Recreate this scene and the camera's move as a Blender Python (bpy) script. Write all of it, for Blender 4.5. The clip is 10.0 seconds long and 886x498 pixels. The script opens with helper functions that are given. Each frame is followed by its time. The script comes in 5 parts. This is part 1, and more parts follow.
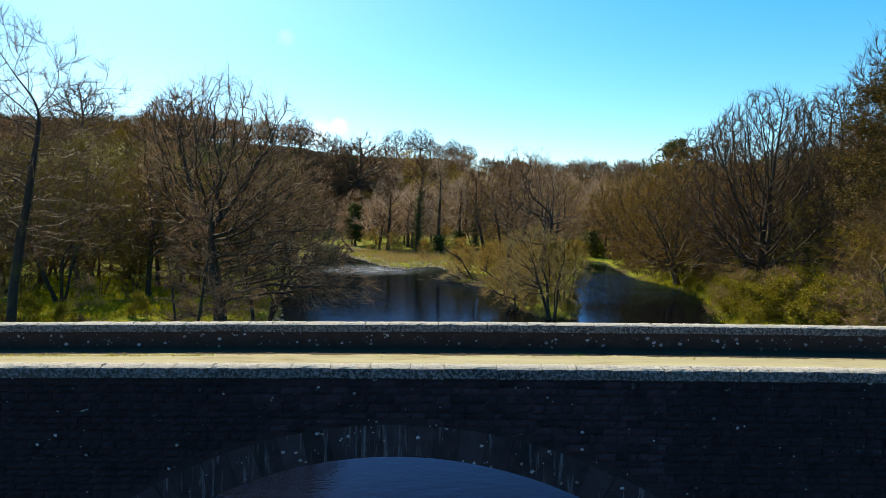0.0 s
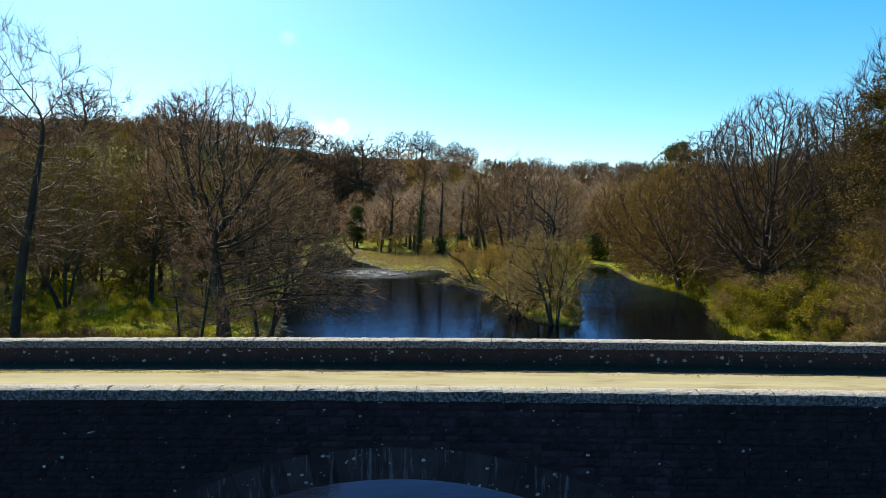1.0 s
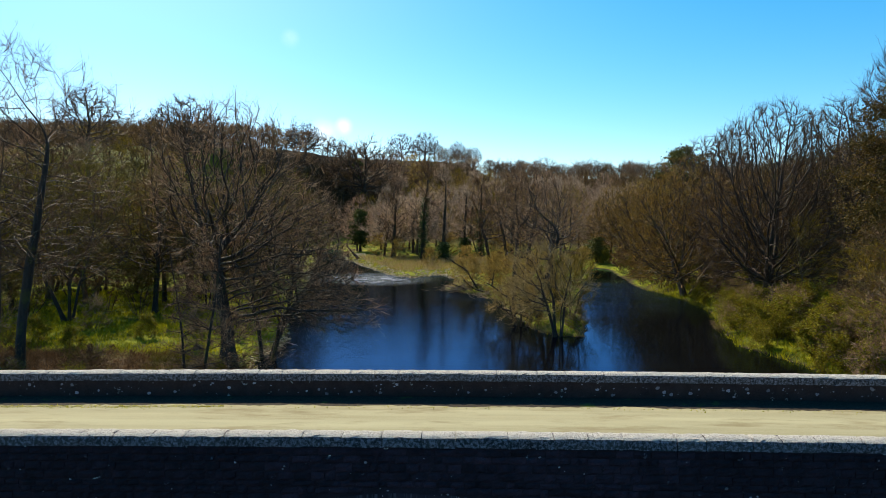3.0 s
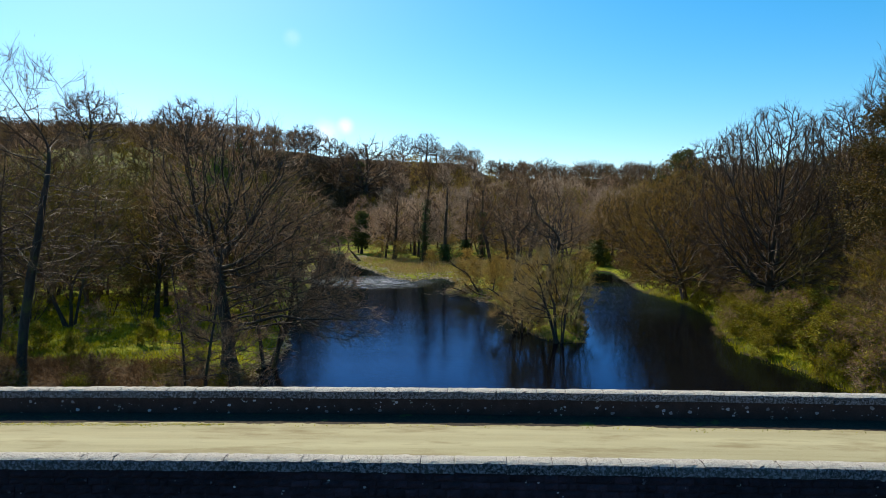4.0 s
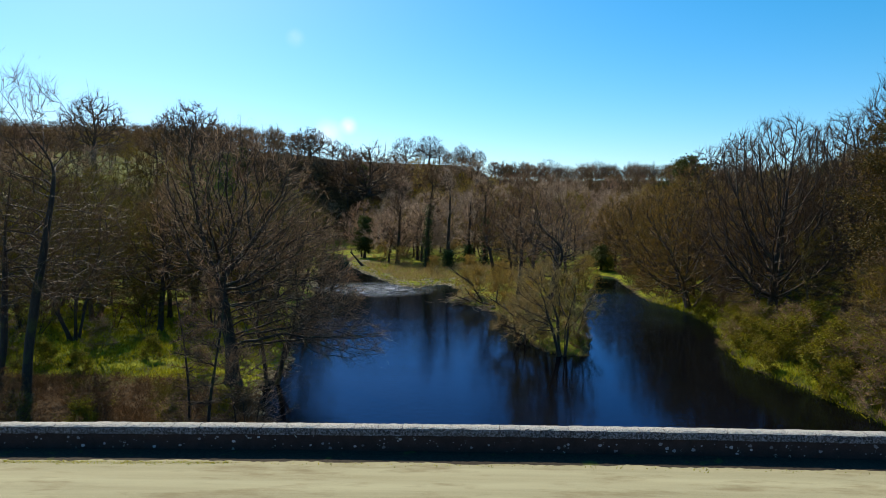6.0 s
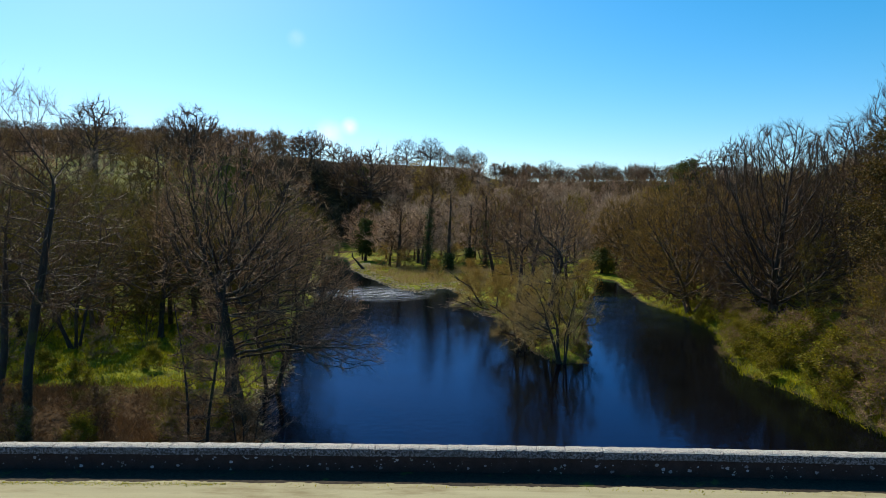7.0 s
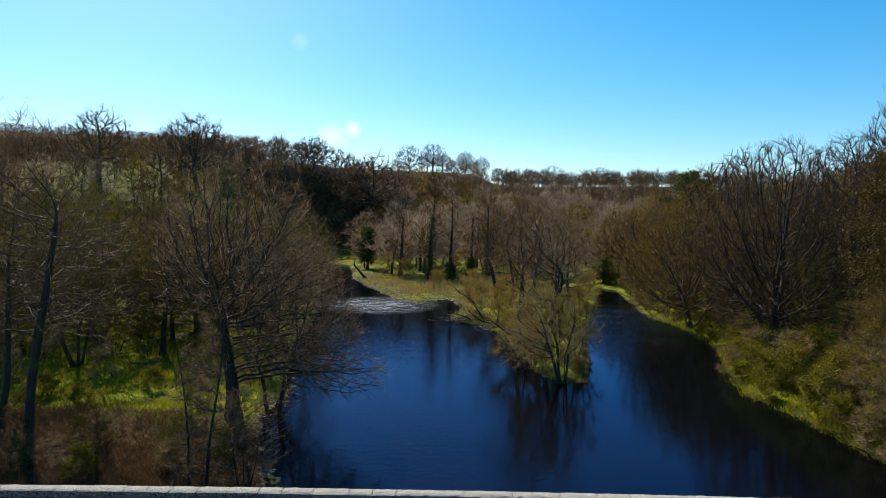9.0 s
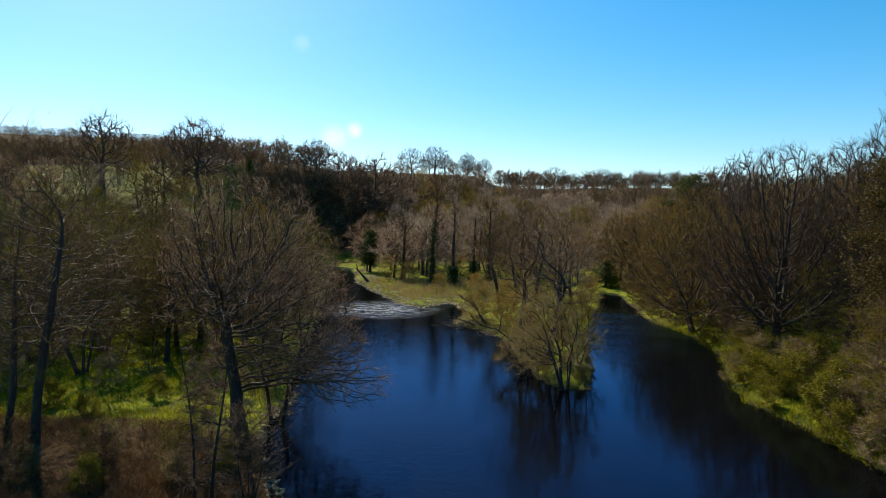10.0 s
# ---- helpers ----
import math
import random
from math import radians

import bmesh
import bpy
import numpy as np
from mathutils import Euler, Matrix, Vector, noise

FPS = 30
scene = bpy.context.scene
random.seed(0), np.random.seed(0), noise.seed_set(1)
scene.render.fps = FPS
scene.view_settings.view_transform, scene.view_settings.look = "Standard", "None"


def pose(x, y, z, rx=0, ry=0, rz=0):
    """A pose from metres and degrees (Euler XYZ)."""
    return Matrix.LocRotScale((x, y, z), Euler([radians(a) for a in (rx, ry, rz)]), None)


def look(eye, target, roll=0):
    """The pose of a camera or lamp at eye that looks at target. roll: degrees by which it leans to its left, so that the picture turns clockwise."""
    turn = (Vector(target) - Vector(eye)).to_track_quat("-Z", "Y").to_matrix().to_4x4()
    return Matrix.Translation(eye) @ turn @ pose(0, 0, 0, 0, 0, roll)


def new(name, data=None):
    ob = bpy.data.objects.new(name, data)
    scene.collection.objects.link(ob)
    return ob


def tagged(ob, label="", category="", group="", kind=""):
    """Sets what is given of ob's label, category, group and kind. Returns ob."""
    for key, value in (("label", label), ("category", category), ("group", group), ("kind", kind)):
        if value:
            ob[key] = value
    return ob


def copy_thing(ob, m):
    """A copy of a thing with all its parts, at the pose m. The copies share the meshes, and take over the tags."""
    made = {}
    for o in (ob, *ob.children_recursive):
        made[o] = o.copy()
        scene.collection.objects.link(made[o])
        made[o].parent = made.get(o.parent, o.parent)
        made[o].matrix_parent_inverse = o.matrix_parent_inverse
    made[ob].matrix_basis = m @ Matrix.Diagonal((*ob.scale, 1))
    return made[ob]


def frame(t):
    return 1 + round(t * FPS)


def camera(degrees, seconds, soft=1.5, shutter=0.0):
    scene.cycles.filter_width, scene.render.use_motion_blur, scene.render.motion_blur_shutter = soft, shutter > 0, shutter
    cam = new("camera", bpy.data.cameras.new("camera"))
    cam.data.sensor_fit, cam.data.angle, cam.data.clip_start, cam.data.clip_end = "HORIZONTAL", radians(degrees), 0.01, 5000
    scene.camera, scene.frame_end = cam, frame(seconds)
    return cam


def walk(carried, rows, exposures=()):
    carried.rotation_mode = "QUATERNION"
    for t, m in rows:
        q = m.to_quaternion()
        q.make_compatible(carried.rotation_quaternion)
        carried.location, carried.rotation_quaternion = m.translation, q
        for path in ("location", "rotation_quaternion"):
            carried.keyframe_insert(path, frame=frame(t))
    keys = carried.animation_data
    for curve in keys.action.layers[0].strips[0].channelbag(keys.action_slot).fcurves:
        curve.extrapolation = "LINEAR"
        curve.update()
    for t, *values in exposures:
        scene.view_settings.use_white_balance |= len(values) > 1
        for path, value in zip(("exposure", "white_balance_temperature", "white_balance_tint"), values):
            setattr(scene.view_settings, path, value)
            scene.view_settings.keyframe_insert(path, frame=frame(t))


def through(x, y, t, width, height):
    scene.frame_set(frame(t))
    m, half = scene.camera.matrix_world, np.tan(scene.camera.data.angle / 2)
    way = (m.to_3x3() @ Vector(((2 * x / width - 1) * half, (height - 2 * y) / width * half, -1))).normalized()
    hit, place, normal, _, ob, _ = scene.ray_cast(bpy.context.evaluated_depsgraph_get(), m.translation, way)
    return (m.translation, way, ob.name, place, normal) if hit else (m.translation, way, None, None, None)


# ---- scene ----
cam = camera(72.0, 10.0, soft=0.8)
PATH = [
    (0, (0.224, -0.153, 8.893), (0.177, 1.844, 8.787), 1.2),
    (0.5, (0.199, -0.164, 9.138), (0.149, 1.832, 9.032), 1.2),
    (1, (0.121, -0.151, 9.396), (0.069, 1.846, 9.291), 1.2),
    (1.5, (0.065, -0.16, 9.669), (0.01, 1.836, 9.563), 1.2),
    (2, (0.016, -0.11, 9.945), (-0.041, 1.886, 9.838), 1.2),
    (2.5, (0.022, -0.073, 10.168), (-0.037, 1.924, 10.061), 1.1),
    (4, (0.093, -0.045, 11.0), (0.026, 1.951, 10.892), 1.1),
    (4.5, (0.038, -0.055, 11.265), (-0.031, 1.941, 11.156), 1.1),
    (5, (0.005, -0.033, 11.548), (-0.066, 1.962, 11.44), 1.1),
    (5.5, (0.012, -0.023, 11.859), (-0.062, 1.972, 11.75), 1.1),
    (7, (0.193, -0.037, 12.841), (0.112, 1.959, 12.733), 1.0),
    (7.5, (0.267, -0.028, 13.185), (0.183, 1.967, 13.078), 1.0),
    (8, (0.343, -0.04, 13.541), (0.257, 1.955, 13.436), 1.1),
    (8.5, (0.371, -0.095, 13.915), (0.283, 1.9, 13.812), 1.1),
    (9, (0.359, -0.145, 14.286), (0.269, 1.85, 14.187), 1.1),
    (9.5, (0.315, -0.266, 14.655), (0.22, 1.729, 14.558), 1.1),
    (10, (0.301, -0.317, 14.9), (0.204, 1.678, 14.804), 1.0),
]
EXPOSURES = [(0.0, 0.91, 6800, 11), (2.5, 0.77, 6500, 12), (5.0, 0.50, 6200, 12), (7.5, 0.44, 6150, 12), (10.0, 0.48, 6300, 12)]
walk(cam, [(t, look(eye, target, roll)) for t, eye, target, roll in PATH], EXPOSURES)

# ---- light ----
SUN_EL, SUN_AZ = radians(43.5), radians(-32)   # azimuth from +y, to the right positive
world = bpy.data.worlds.new("world")
scene.world = world
world.use_nodes = True
wn, wl = world.node_tree.nodes, world.node_tree.links
sky = wn.new("ShaderNodeTexSky")
sky.sky_type, sky.sun_disc = "NISHITA", False
sky.sun_elevation, sky.sun_rotation = SUN_EL, SUN_AZ
sky.air_density, sky.dust_density, sky.ozone_density = 1.0, 0.5, 3.0
hs = wn.new("ShaderNodeHueSaturation")
hs.inputs["Hue"].default_value, hs.inputs["Saturation"].default_value = 0.485, 1.45
wl.new(sky.outputs[0], hs.inputs["Color"])
# three faint wisps of cloud
way = wn.new("ShaderNodeTexCoord").outputs["Generated"]
fluff = wn.new("ShaderNodeTexNoise")
fluff.inputs["Scale"].default_value, fluff.inputs["Detail"].default_value = 45, 4
wl.new(way, fluff.inputs["Vector"])
colour = hs.outputs[0]
for centre, size, thick in (((-0.2648, 0.9276, 0.2636), 0.012, 0.14), ((-0.2235, 0.9663, 0.1274), 0.020, 0.45), ((-0.1911, 0.9716, 0.1397), 0.012, 0.6)):
    gap = wn.new("ShaderNodeVectorMath")
    gap.operation, gap.inputs[1].default_value = "DISTANCE", centre
    wl.new(way, gap.inputs[0])
    fade = wn.new("ShaderNodeMapRange")
    fade.interpolation_type = "SMOOTHSTEP"
    for key, value in (("From Min", size * 1.5), ("From Max", 0.0), ("To Min", 0.0), ("To Max", thick * 1.6)):
        fade.inputs[key].default_value = value
    wl.new(gap.outputs["Value"], fade.inputs["Value"])
    ragged = wn.new("ShaderNodeMath")
    ragged.operation, ragged.use_clamp = "MULTIPLY", True
    wl.new(fade.outputs[0], ragged.inputs[0])
    wl.new(fluff.outputs[0], ragged.inputs[1])
    veil = wn.new("ShaderNodeMix")
    veil.data_type = "RGBA"
    veil.inputs[7].default_value = (9, 9, 9, 1)
    wl.new(ragged.outputs[0], veil.inputs[0])
    wl.new(colour, veil.inputs[6])
    colour = veil.outputs[2]
wl.new(colour, wn["Background"].inputs[0])
wn["Background"].inputs[1].default_value = 0.11

sun_dir = Vector((math.sin(SUN_AZ) * math.cos(SUN_EL), math.cos(SUN_AZ) * math.cos(SUN_EL), math.sin(SUN_EL)))
sun = new("sun", bpy.data.lights.new("sun", "SUN"))
sun.data.energy, sun.data.angle, sun.data.color = 5.0, radians(0.53), (1.0, 0.85, 0.60)
sun.matrix_world = look(sun_dir * 60, (0, 0, 0))


# ---- materials ----
class Nodes:
    """A small builder for node materials."""

    def __init__(self, name, rough=0.8, spec=0.3):
        self.mat = bpy.data.materials.new(name)
        self.mat.use_nodes = True
        self.t = self.mat.node_tree
        self.b = self.t.nodes["Principled BSDF"]
        self.b.inputs["Roughness"].default_value = rough
        self.b.inputs["Specular IOR Level"].default_value = spec

    def add(self, kind):
        return self.t.nodes.new(kind)

    def link(self, a, b):
        self.t.links.new(a, b)

    def position(self):
        return self.add("ShaderNodeNewGeometry").outputs["Position"]

    def noise(self, scale, detail=4.0, rough=0.55, stretch=None, vector=None):
        n = self.add("ShaderNodeTexNoise")
        n.inputs["Scale"].default_value = scale
        n.inputs["Detail"].default_value = detail
        n.inputs["Roughness"].default_value = rough
        v = vector or self.position()
        if stretch:
            m = self.add("ShaderNodeMapping")
            m.inputs["Scale"].default_value = stretch
            self.link(v, m.inputs["Vector"])
            v = m.outputs[0]
        self.link(v, n.inputs["Vector"])
        return n.outputs[0]

    def ramp(self, fac, *stops):
        r = self.add("ShaderNodeValToRGB")
        e = r.color_ramp.elements
        while len(e) < len(stops):
            e.new(0.5)
        for el, (p, c) in zip(e, stops):
            el.position = p
            el.color = (*c, 1) if isinstance(c, tuple) else (c, c, c, 1)
        self.link(fac, r.inputs[0])
        return r.outputs[0]

    def mix(self, fac, a, b, blend="MIX"):
        m = self.add("ShaderNodeMix")
        m.data_type, m.blend_type = "RGBA", blend
        for sock, v in ((m.inputs[0], fac), (m.inputs[6], a), (m.inputs[7], b)):
            if isinstance(v, tuple):
                sock.default_value = (*v, 1)
            elif isinstance(v, (int, float)):
                sock.default_value = v
            else:
                self.link(v, sock)
        return m.outputs[2]

    def color(self, c):
        self.link(c, self.b.inputs["Base Color"])
        return self

    def bump(self, h, strength=0.3, dist=0.02):
        b = self.add("ShaderNodeBump")
        b.inputs["Strength"].default_value = strength
        b.inputs["Distance"].default_value = dist
        self.link(h, b.inputs["Height"])
        self.link(b.outputs[0], self.b.inputs["Normal"])
        return self

    def island(self):
        return self.add("ShaderNodeNewGeometry").outputs["Random Per Island"]

    def rand(self):
        return self.add("ShaderNodeObjectInfo").outputs["Random"]

    def height(self):
        s = self.add("ShaderNodeSeparateXYZ")
        self.link(self.position(), s.inputs[0])
        return s.outputs[2]


def bark(name, a, b, moss=(0.10, 0.11, 0.03), mossy=0.3):
    m = Nodes(name, 0.75, 0.35)
    base = m.ramp(m.noise(3.0, 5, 0.65, (3, 3, 0.6)), (0.3, a), (0.7, b))
    spots = m.ramp(m.noise(1.1, 3), (0.62 - 0.3 * mossy, 0.0), (0.75 - 0.2 * mossy, 1.0))
    m.color(m.mix(spots, base, moss))
    m.bump(m.noise(14, 4, 0.6, (2.5, 2.5, 0.5)), 0.6, 0.03)
    return m.mat


def twig(name, a, b, rough=0.6):
    """Mostly dull twigs, with some pale ones among them as sunlit highlights."""
    m = Nodes(name, rough, 0.15)
    dull, pale = tuple(0.5 * v for v in a), tuple(1.3 * v for v in b)
    mid = tuple(0.5 * (x + y) for x, y in zip(a, b))
    c = m.ramp(m.island(), (0.0, dull), (0.45, a), (0.75, mid), (1.0, pale))
    c = m.mix(0.5, c, m.ramp(m.rand(), (0.0, (0.62, 0.62, 0.62)), (1.0, (1.3, 1.3, 1.3))), "MULTIPLY")
    m.color(c)
    tr, mx = m.add("ShaderNodeBsdfTranslucent"), m.add("ShaderNodeMixShader")   # translucency imitates the rim light on backlit twigs
    mx.inputs[0].default_value = 0.27
    m.link(c, tr.inputs[0])
    m.link(m.b.outputs[0], mx.inputs[1])
    m.link(tr.outputs[0], mx.inputs[2])
    m.link(mx.outputs[0], m.t.nodes["Material Output"].inputs[0])
    return m.mat


def leafy(name, a, b, through=0.25):
    m = Nodes(name, 0.7, 0.2)
    c = m.ramp(m.island(), (0.0, a), (1.0, b))
    m.color(c)
    out = m.t.nodes["Material Output"]
    tr, mx = m.add("ShaderNodeBsdfTranslucent"), m.add("ShaderNodeMixShader")
    mx.inputs[0].default_value = through
    m.link(c, tr.inputs[0])
    m.link(m.b.outputs[0], mx.inputs[1])
    m.link(tr.outputs[0], mx.inputs[2])
    m.link(mx.outputs[0], out.inputs[0])
    return m.mat


def masonry(name, dark, light, lichen=0.3, lichen_col=(0.55, 0.56, 0.52), scale=1.0):
    m = Nodes(name, 0.9, 0.2)
    v = m.mix(0.5, m.ramp(m.noise(2.2 * scale, 5, 0.6), (0.3, dark), (0.72, light)), m.ramp(m.rand(), (0, dark), (0.5, light), (1, tuple(0.7 * x for x in dark))))
    grain = m.ramp(m.noise(26, 5, 0.7), (0.3, 0.55), (0.7, 1.15))
    v = m.mix(0.8, v, grain, "MULTIPLY")
    patch = m.ramp(m.noise(4.5, 5, 0.62), (0.66 - 0.3 * lichen, 0.0), (0.70 - 0.3 * lichen, 1.0))
    v = m.mix(patch, v, m.mix(m.noise(30, 3), tuple(0.6 * x for x in lichen_col), lichen_col))
    m.color(v)
    m.bump(m.noise(18, 6, 0.7), 0.7, 0.03)
    return m.mat


def sunlit_top_stone():
    """Dark coping stone whose upper faces carry pale granular lichen, painted bright as if sunlit."""
    m = Nodes("lichened coping stone with painted sunlit tops", 0.92, 0.2)
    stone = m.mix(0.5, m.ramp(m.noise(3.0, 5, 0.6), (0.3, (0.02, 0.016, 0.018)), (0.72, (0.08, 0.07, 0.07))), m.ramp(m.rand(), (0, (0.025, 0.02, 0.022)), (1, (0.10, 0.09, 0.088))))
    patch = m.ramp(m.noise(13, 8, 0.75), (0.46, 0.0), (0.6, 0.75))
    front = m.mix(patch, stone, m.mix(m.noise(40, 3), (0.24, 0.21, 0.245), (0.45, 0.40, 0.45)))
    lit_crust = m.ramp(m.noise(38, 5, 0.75), (0.36, (0.06, 0.055, 0.045)), (0.52, (0.5, 0.48, 0.43)), (0.75, (0.7, 0.68, 0.64)))
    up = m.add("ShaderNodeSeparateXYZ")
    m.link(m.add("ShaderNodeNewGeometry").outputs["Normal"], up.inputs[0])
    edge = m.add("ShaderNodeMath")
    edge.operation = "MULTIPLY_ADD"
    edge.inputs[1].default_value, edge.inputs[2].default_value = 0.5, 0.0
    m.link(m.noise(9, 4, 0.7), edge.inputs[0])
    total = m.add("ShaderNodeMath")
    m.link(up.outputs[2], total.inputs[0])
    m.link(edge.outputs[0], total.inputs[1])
    m.color(m.mix(m.ramp(total.outputs[0], (0.82, 0.0), (1.08, 1.0)), front, lit_crust))
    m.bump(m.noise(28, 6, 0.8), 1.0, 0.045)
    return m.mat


def streaked_stone():
    """Arch stone with pale lime streaks running down from the joints."""
    m = Nodes("streaked arch stone", 0.9, 0.2)
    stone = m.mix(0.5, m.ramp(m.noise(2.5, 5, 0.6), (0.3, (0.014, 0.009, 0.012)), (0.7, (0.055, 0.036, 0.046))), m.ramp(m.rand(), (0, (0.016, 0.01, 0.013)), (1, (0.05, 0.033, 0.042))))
    runs = m.ramp(m.noise(3.2, 4, 0.65, (2.6, 1, 0.25)), (0.55, 0.0), (0.72, 0.75))
    m.color(m.mix(runs, stone, (0.17, 0.155, 0.18)))
    m.bump(m.noise(20, 5, 0.7), 0.6, 0.02)
    return m.mat


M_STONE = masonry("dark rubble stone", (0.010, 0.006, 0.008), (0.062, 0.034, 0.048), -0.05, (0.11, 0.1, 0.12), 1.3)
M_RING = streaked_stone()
M_COPING = sunlit_top_stone()
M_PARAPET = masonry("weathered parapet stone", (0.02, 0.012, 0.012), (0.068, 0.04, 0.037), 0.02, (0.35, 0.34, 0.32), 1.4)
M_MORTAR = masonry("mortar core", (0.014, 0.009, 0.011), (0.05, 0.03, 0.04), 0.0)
M_LICHEN = leafy("pale lichen", (0.11, 0.095, 0.105), (0.4, 0.35, 0.38), 0.0)

M_BARK = bark("grey-brown bark", (0.026, 0.017, 0.012), (0.075, 0.05, 0.034), (0.08, 0.075, 0.012))
M_BARK_MOSSY = bark("mossy bark", (0.045, 0.03, 0.02), (0.14, 0.10, 0.06), (0.15, 0.125, 0.02), 0.5)
M_BARK_DARK = bark("dark bark", (0.016, 0.011, 0.008), (0.05, 0.033, 0.023), (0.06, 0.055, 0.010), 0.2)
M_TWIG_BROWN = twig("brown twigs", (0.088, 0.05, 0.021), (0.2, 0.118, 0.05))
M_TWIG_RED = twig("red-brown twigs", (0.22, 0.142, 0.095), (0.46, 0.305, 0.195))
M_TWIG_OLIVE = twig("olive twigs", (0.115, 0.0839, 0.0046), (0.287, 0.201, 0.0138))
M_TWIG_TAN = twig("tan twigs", (0.23, 0.149, 0.0299), (0.483, 0.339, 0.0805))
M_TWIG_PALE = twig("greyish brown twigs", (0.32, 0.23, 0.16), (0.6, 0.45, 0.31))
M_TWIG_DARK = twig("dark olive-brown twigs", (0.09, 0.056, 0.02), (0.2, 0.13, 0.048))
M_TWIG_GOLD = twig("golden-brown twigs", (0.135, 0.084, 0.016), (0.295, 0.185, 0.04))
M_TWIG_MOSS = twig("mossy green twigs", (0.066, 0.055, 0.006), (0.165, 0.135, 0.013))
M_TWIG_WILLOW = twig("pale willow twigs", (0.2, 0.145, 0.055), (0.42, 0.31, 0.13))
M_TWIG_BEECH = twig("dark grey-brown beech twigs", (0.064, 0.04, 0.022), (0.155, 0.1, 0.056))
M_TWIG_GREY = twig("grey-brown twigs", (0.135, 0.083, 0.046), (0.34, 0.225, 0.13))
M_LEAF_DARK = leafy("dark evergreen leaves", (0.03, 0.045, 0.008), (0.09, 0.1, 0.02))
M_YEW = leafy("olive-brown yew sprays", (0.03, 0.028, 0.006), (0.13, 0.085, 0.014), 0.3)
M_IVY = leafy("ivy leaves", (0.02, 0.045, 0.012), (0.05, 0.09, 0.02))
M_LEAF_BRIGHT = leafy("fresh green leaves", (0.13, 0.15, 0.008), (0.3, 0.29, 0.03), 0.4)
M_GRASS = leafy("grass blades", (0.10, 0.12, 0.002), (0.36, 0.345, 0.008), 0.45)
M_REED = leafy("dry straw", (0.22, 0.15, 0.06), (0.45, 0.34, 0.16), 0.3)

g = Nodes("river meadow", 0.95, 0.1)
grass = g.ramp(g.noise(0.5, 6, 0.65), (0.32, (0.03, 0.042, 0.004)), (0.5, (0.12, 0.15, 0.006)), (0.68, (0.26, 0.26, 0.012)))
litter = g.ramp(g.noise(2.5, 6, 0.7), (0.3, (0.022, 0.014, 0.007)), (0.7, (0.075, 0.046, 0.02)))
land = g.mix(g.ramp(g.noise(0.12, 5, 0.6), (0.5, 0.0), (0.64, 1.0)), grass, litter)
mud = g.ramp(g.noise(5, 6, 0.7), (0.3, (0.010, 0.008, 0.005)), (0.7, (0.04, 0.032, 0.018)))
field = g.add("ShaderNodeVectorMath")
field.operation = "DISTANCE"
field.inputs[1].default_value = (-104, 168, 24)
g.link(g.position(), field.inputs[0])
reach = g.add("ShaderNodeMapRange")
reach.inputs["From Min"].default_value, reach.inputs["From Max"].default_value = 46, 58
g.link(field.outputs["Value"], reach.inputs["Value"])
slope = g.add("ShaderNodeMapRange")
slope.inputs["From Min"].default_value, slope.inputs["From Max"].default_value = 2.0, 4.5
g.link(g.height(), slope.inputs["Value"])
floor_ = g.add("ShaderNodeMath")
floor_.operation = "MULTIPLY"
g.link(reach.outputs[0], floor_.inputs[0])
g.link(slope.outputs[0], floor_.inputs[1])
meadow = g.ramp(g.noise(0.25, 5, 0.6), (0.3, (0.038, 0.054, 0.003)), (0.7, (0.09, 0.098, 0.006)))
land = g.mix(reach.outputs[0], meadow, land)
land = g.mix(floor_.outputs[0], land, litter)
# old bramble ground with dead leaves along the foot of the bridge
plan = g.add("ShaderNodeSeparateXYZ")
g.link(g.position(), plan.inputs[0])
ragged = g.add("ShaderNodeMath")
ragged.operation = "MULTIPLY_ADD"
ragged.inputs[1].default_value = 9.0
g.link(g.noise(0.35, 4, 0.6), ragged.inputs[0])
g.link(plan.outputs[1], ragged.inputs[2])
bare = g.add("ShaderNodeMapRange")
bare.inputs["From Min"].default_value, bare.inputs["From Max"].default_value = 44.5, 41.5
g.link(ragged.outputs[0], bare.inputs["Value"])
land = g.mix(bare.outputs[0], land, litter)
g.color(g.mix(g.ramp(g.height(), (0.02, 1.0), (0.22, 0.0)), land, mud))
g.bump(g.noise(6, 6, 0.7), 0.8, 0.12)
M_GROUND = g.mat

# dark colour carries the parapet's shadow on the road; the green is moss
g = Nodes("dark painted parapet shadow with moss", 0.9, 0.2)
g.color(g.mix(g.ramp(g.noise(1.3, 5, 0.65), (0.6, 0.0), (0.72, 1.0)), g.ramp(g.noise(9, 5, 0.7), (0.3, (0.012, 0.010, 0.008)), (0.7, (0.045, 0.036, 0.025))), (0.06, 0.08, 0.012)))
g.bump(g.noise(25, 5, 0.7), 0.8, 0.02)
M_PARAPET_SHADOW = g.mat

g = Nodes("pale gravel road", 0.95, 0.15)
tracks = g.ramp(g.noise(0.9, 6, 0.6, (0.12, 2.2, 1)), (0.35, 0.0), (0.7, 1.0))
r = g.mix(tracks, (0.31, 0.3, 0.185), (0.215, 0.2, 0.115))
r = g.mix(g.ramp(g.noise(35, 4, 0.7), (0.3, 0.0), (0.8, 0.5)), r, (0.39, 0.375, 0.255))
r = g.mix(g.ramp(g.noise(1.6, 6, 0.65, (0.25, 1, 1)), (0.52, 0.0), (0.7, 0.75)), r, (0.17, 0.14, 0.075))
g.color(r)
g.bump(g.noise(45, 5, 0.7), 0.6, 0.012)
M_ROAD = g.mat

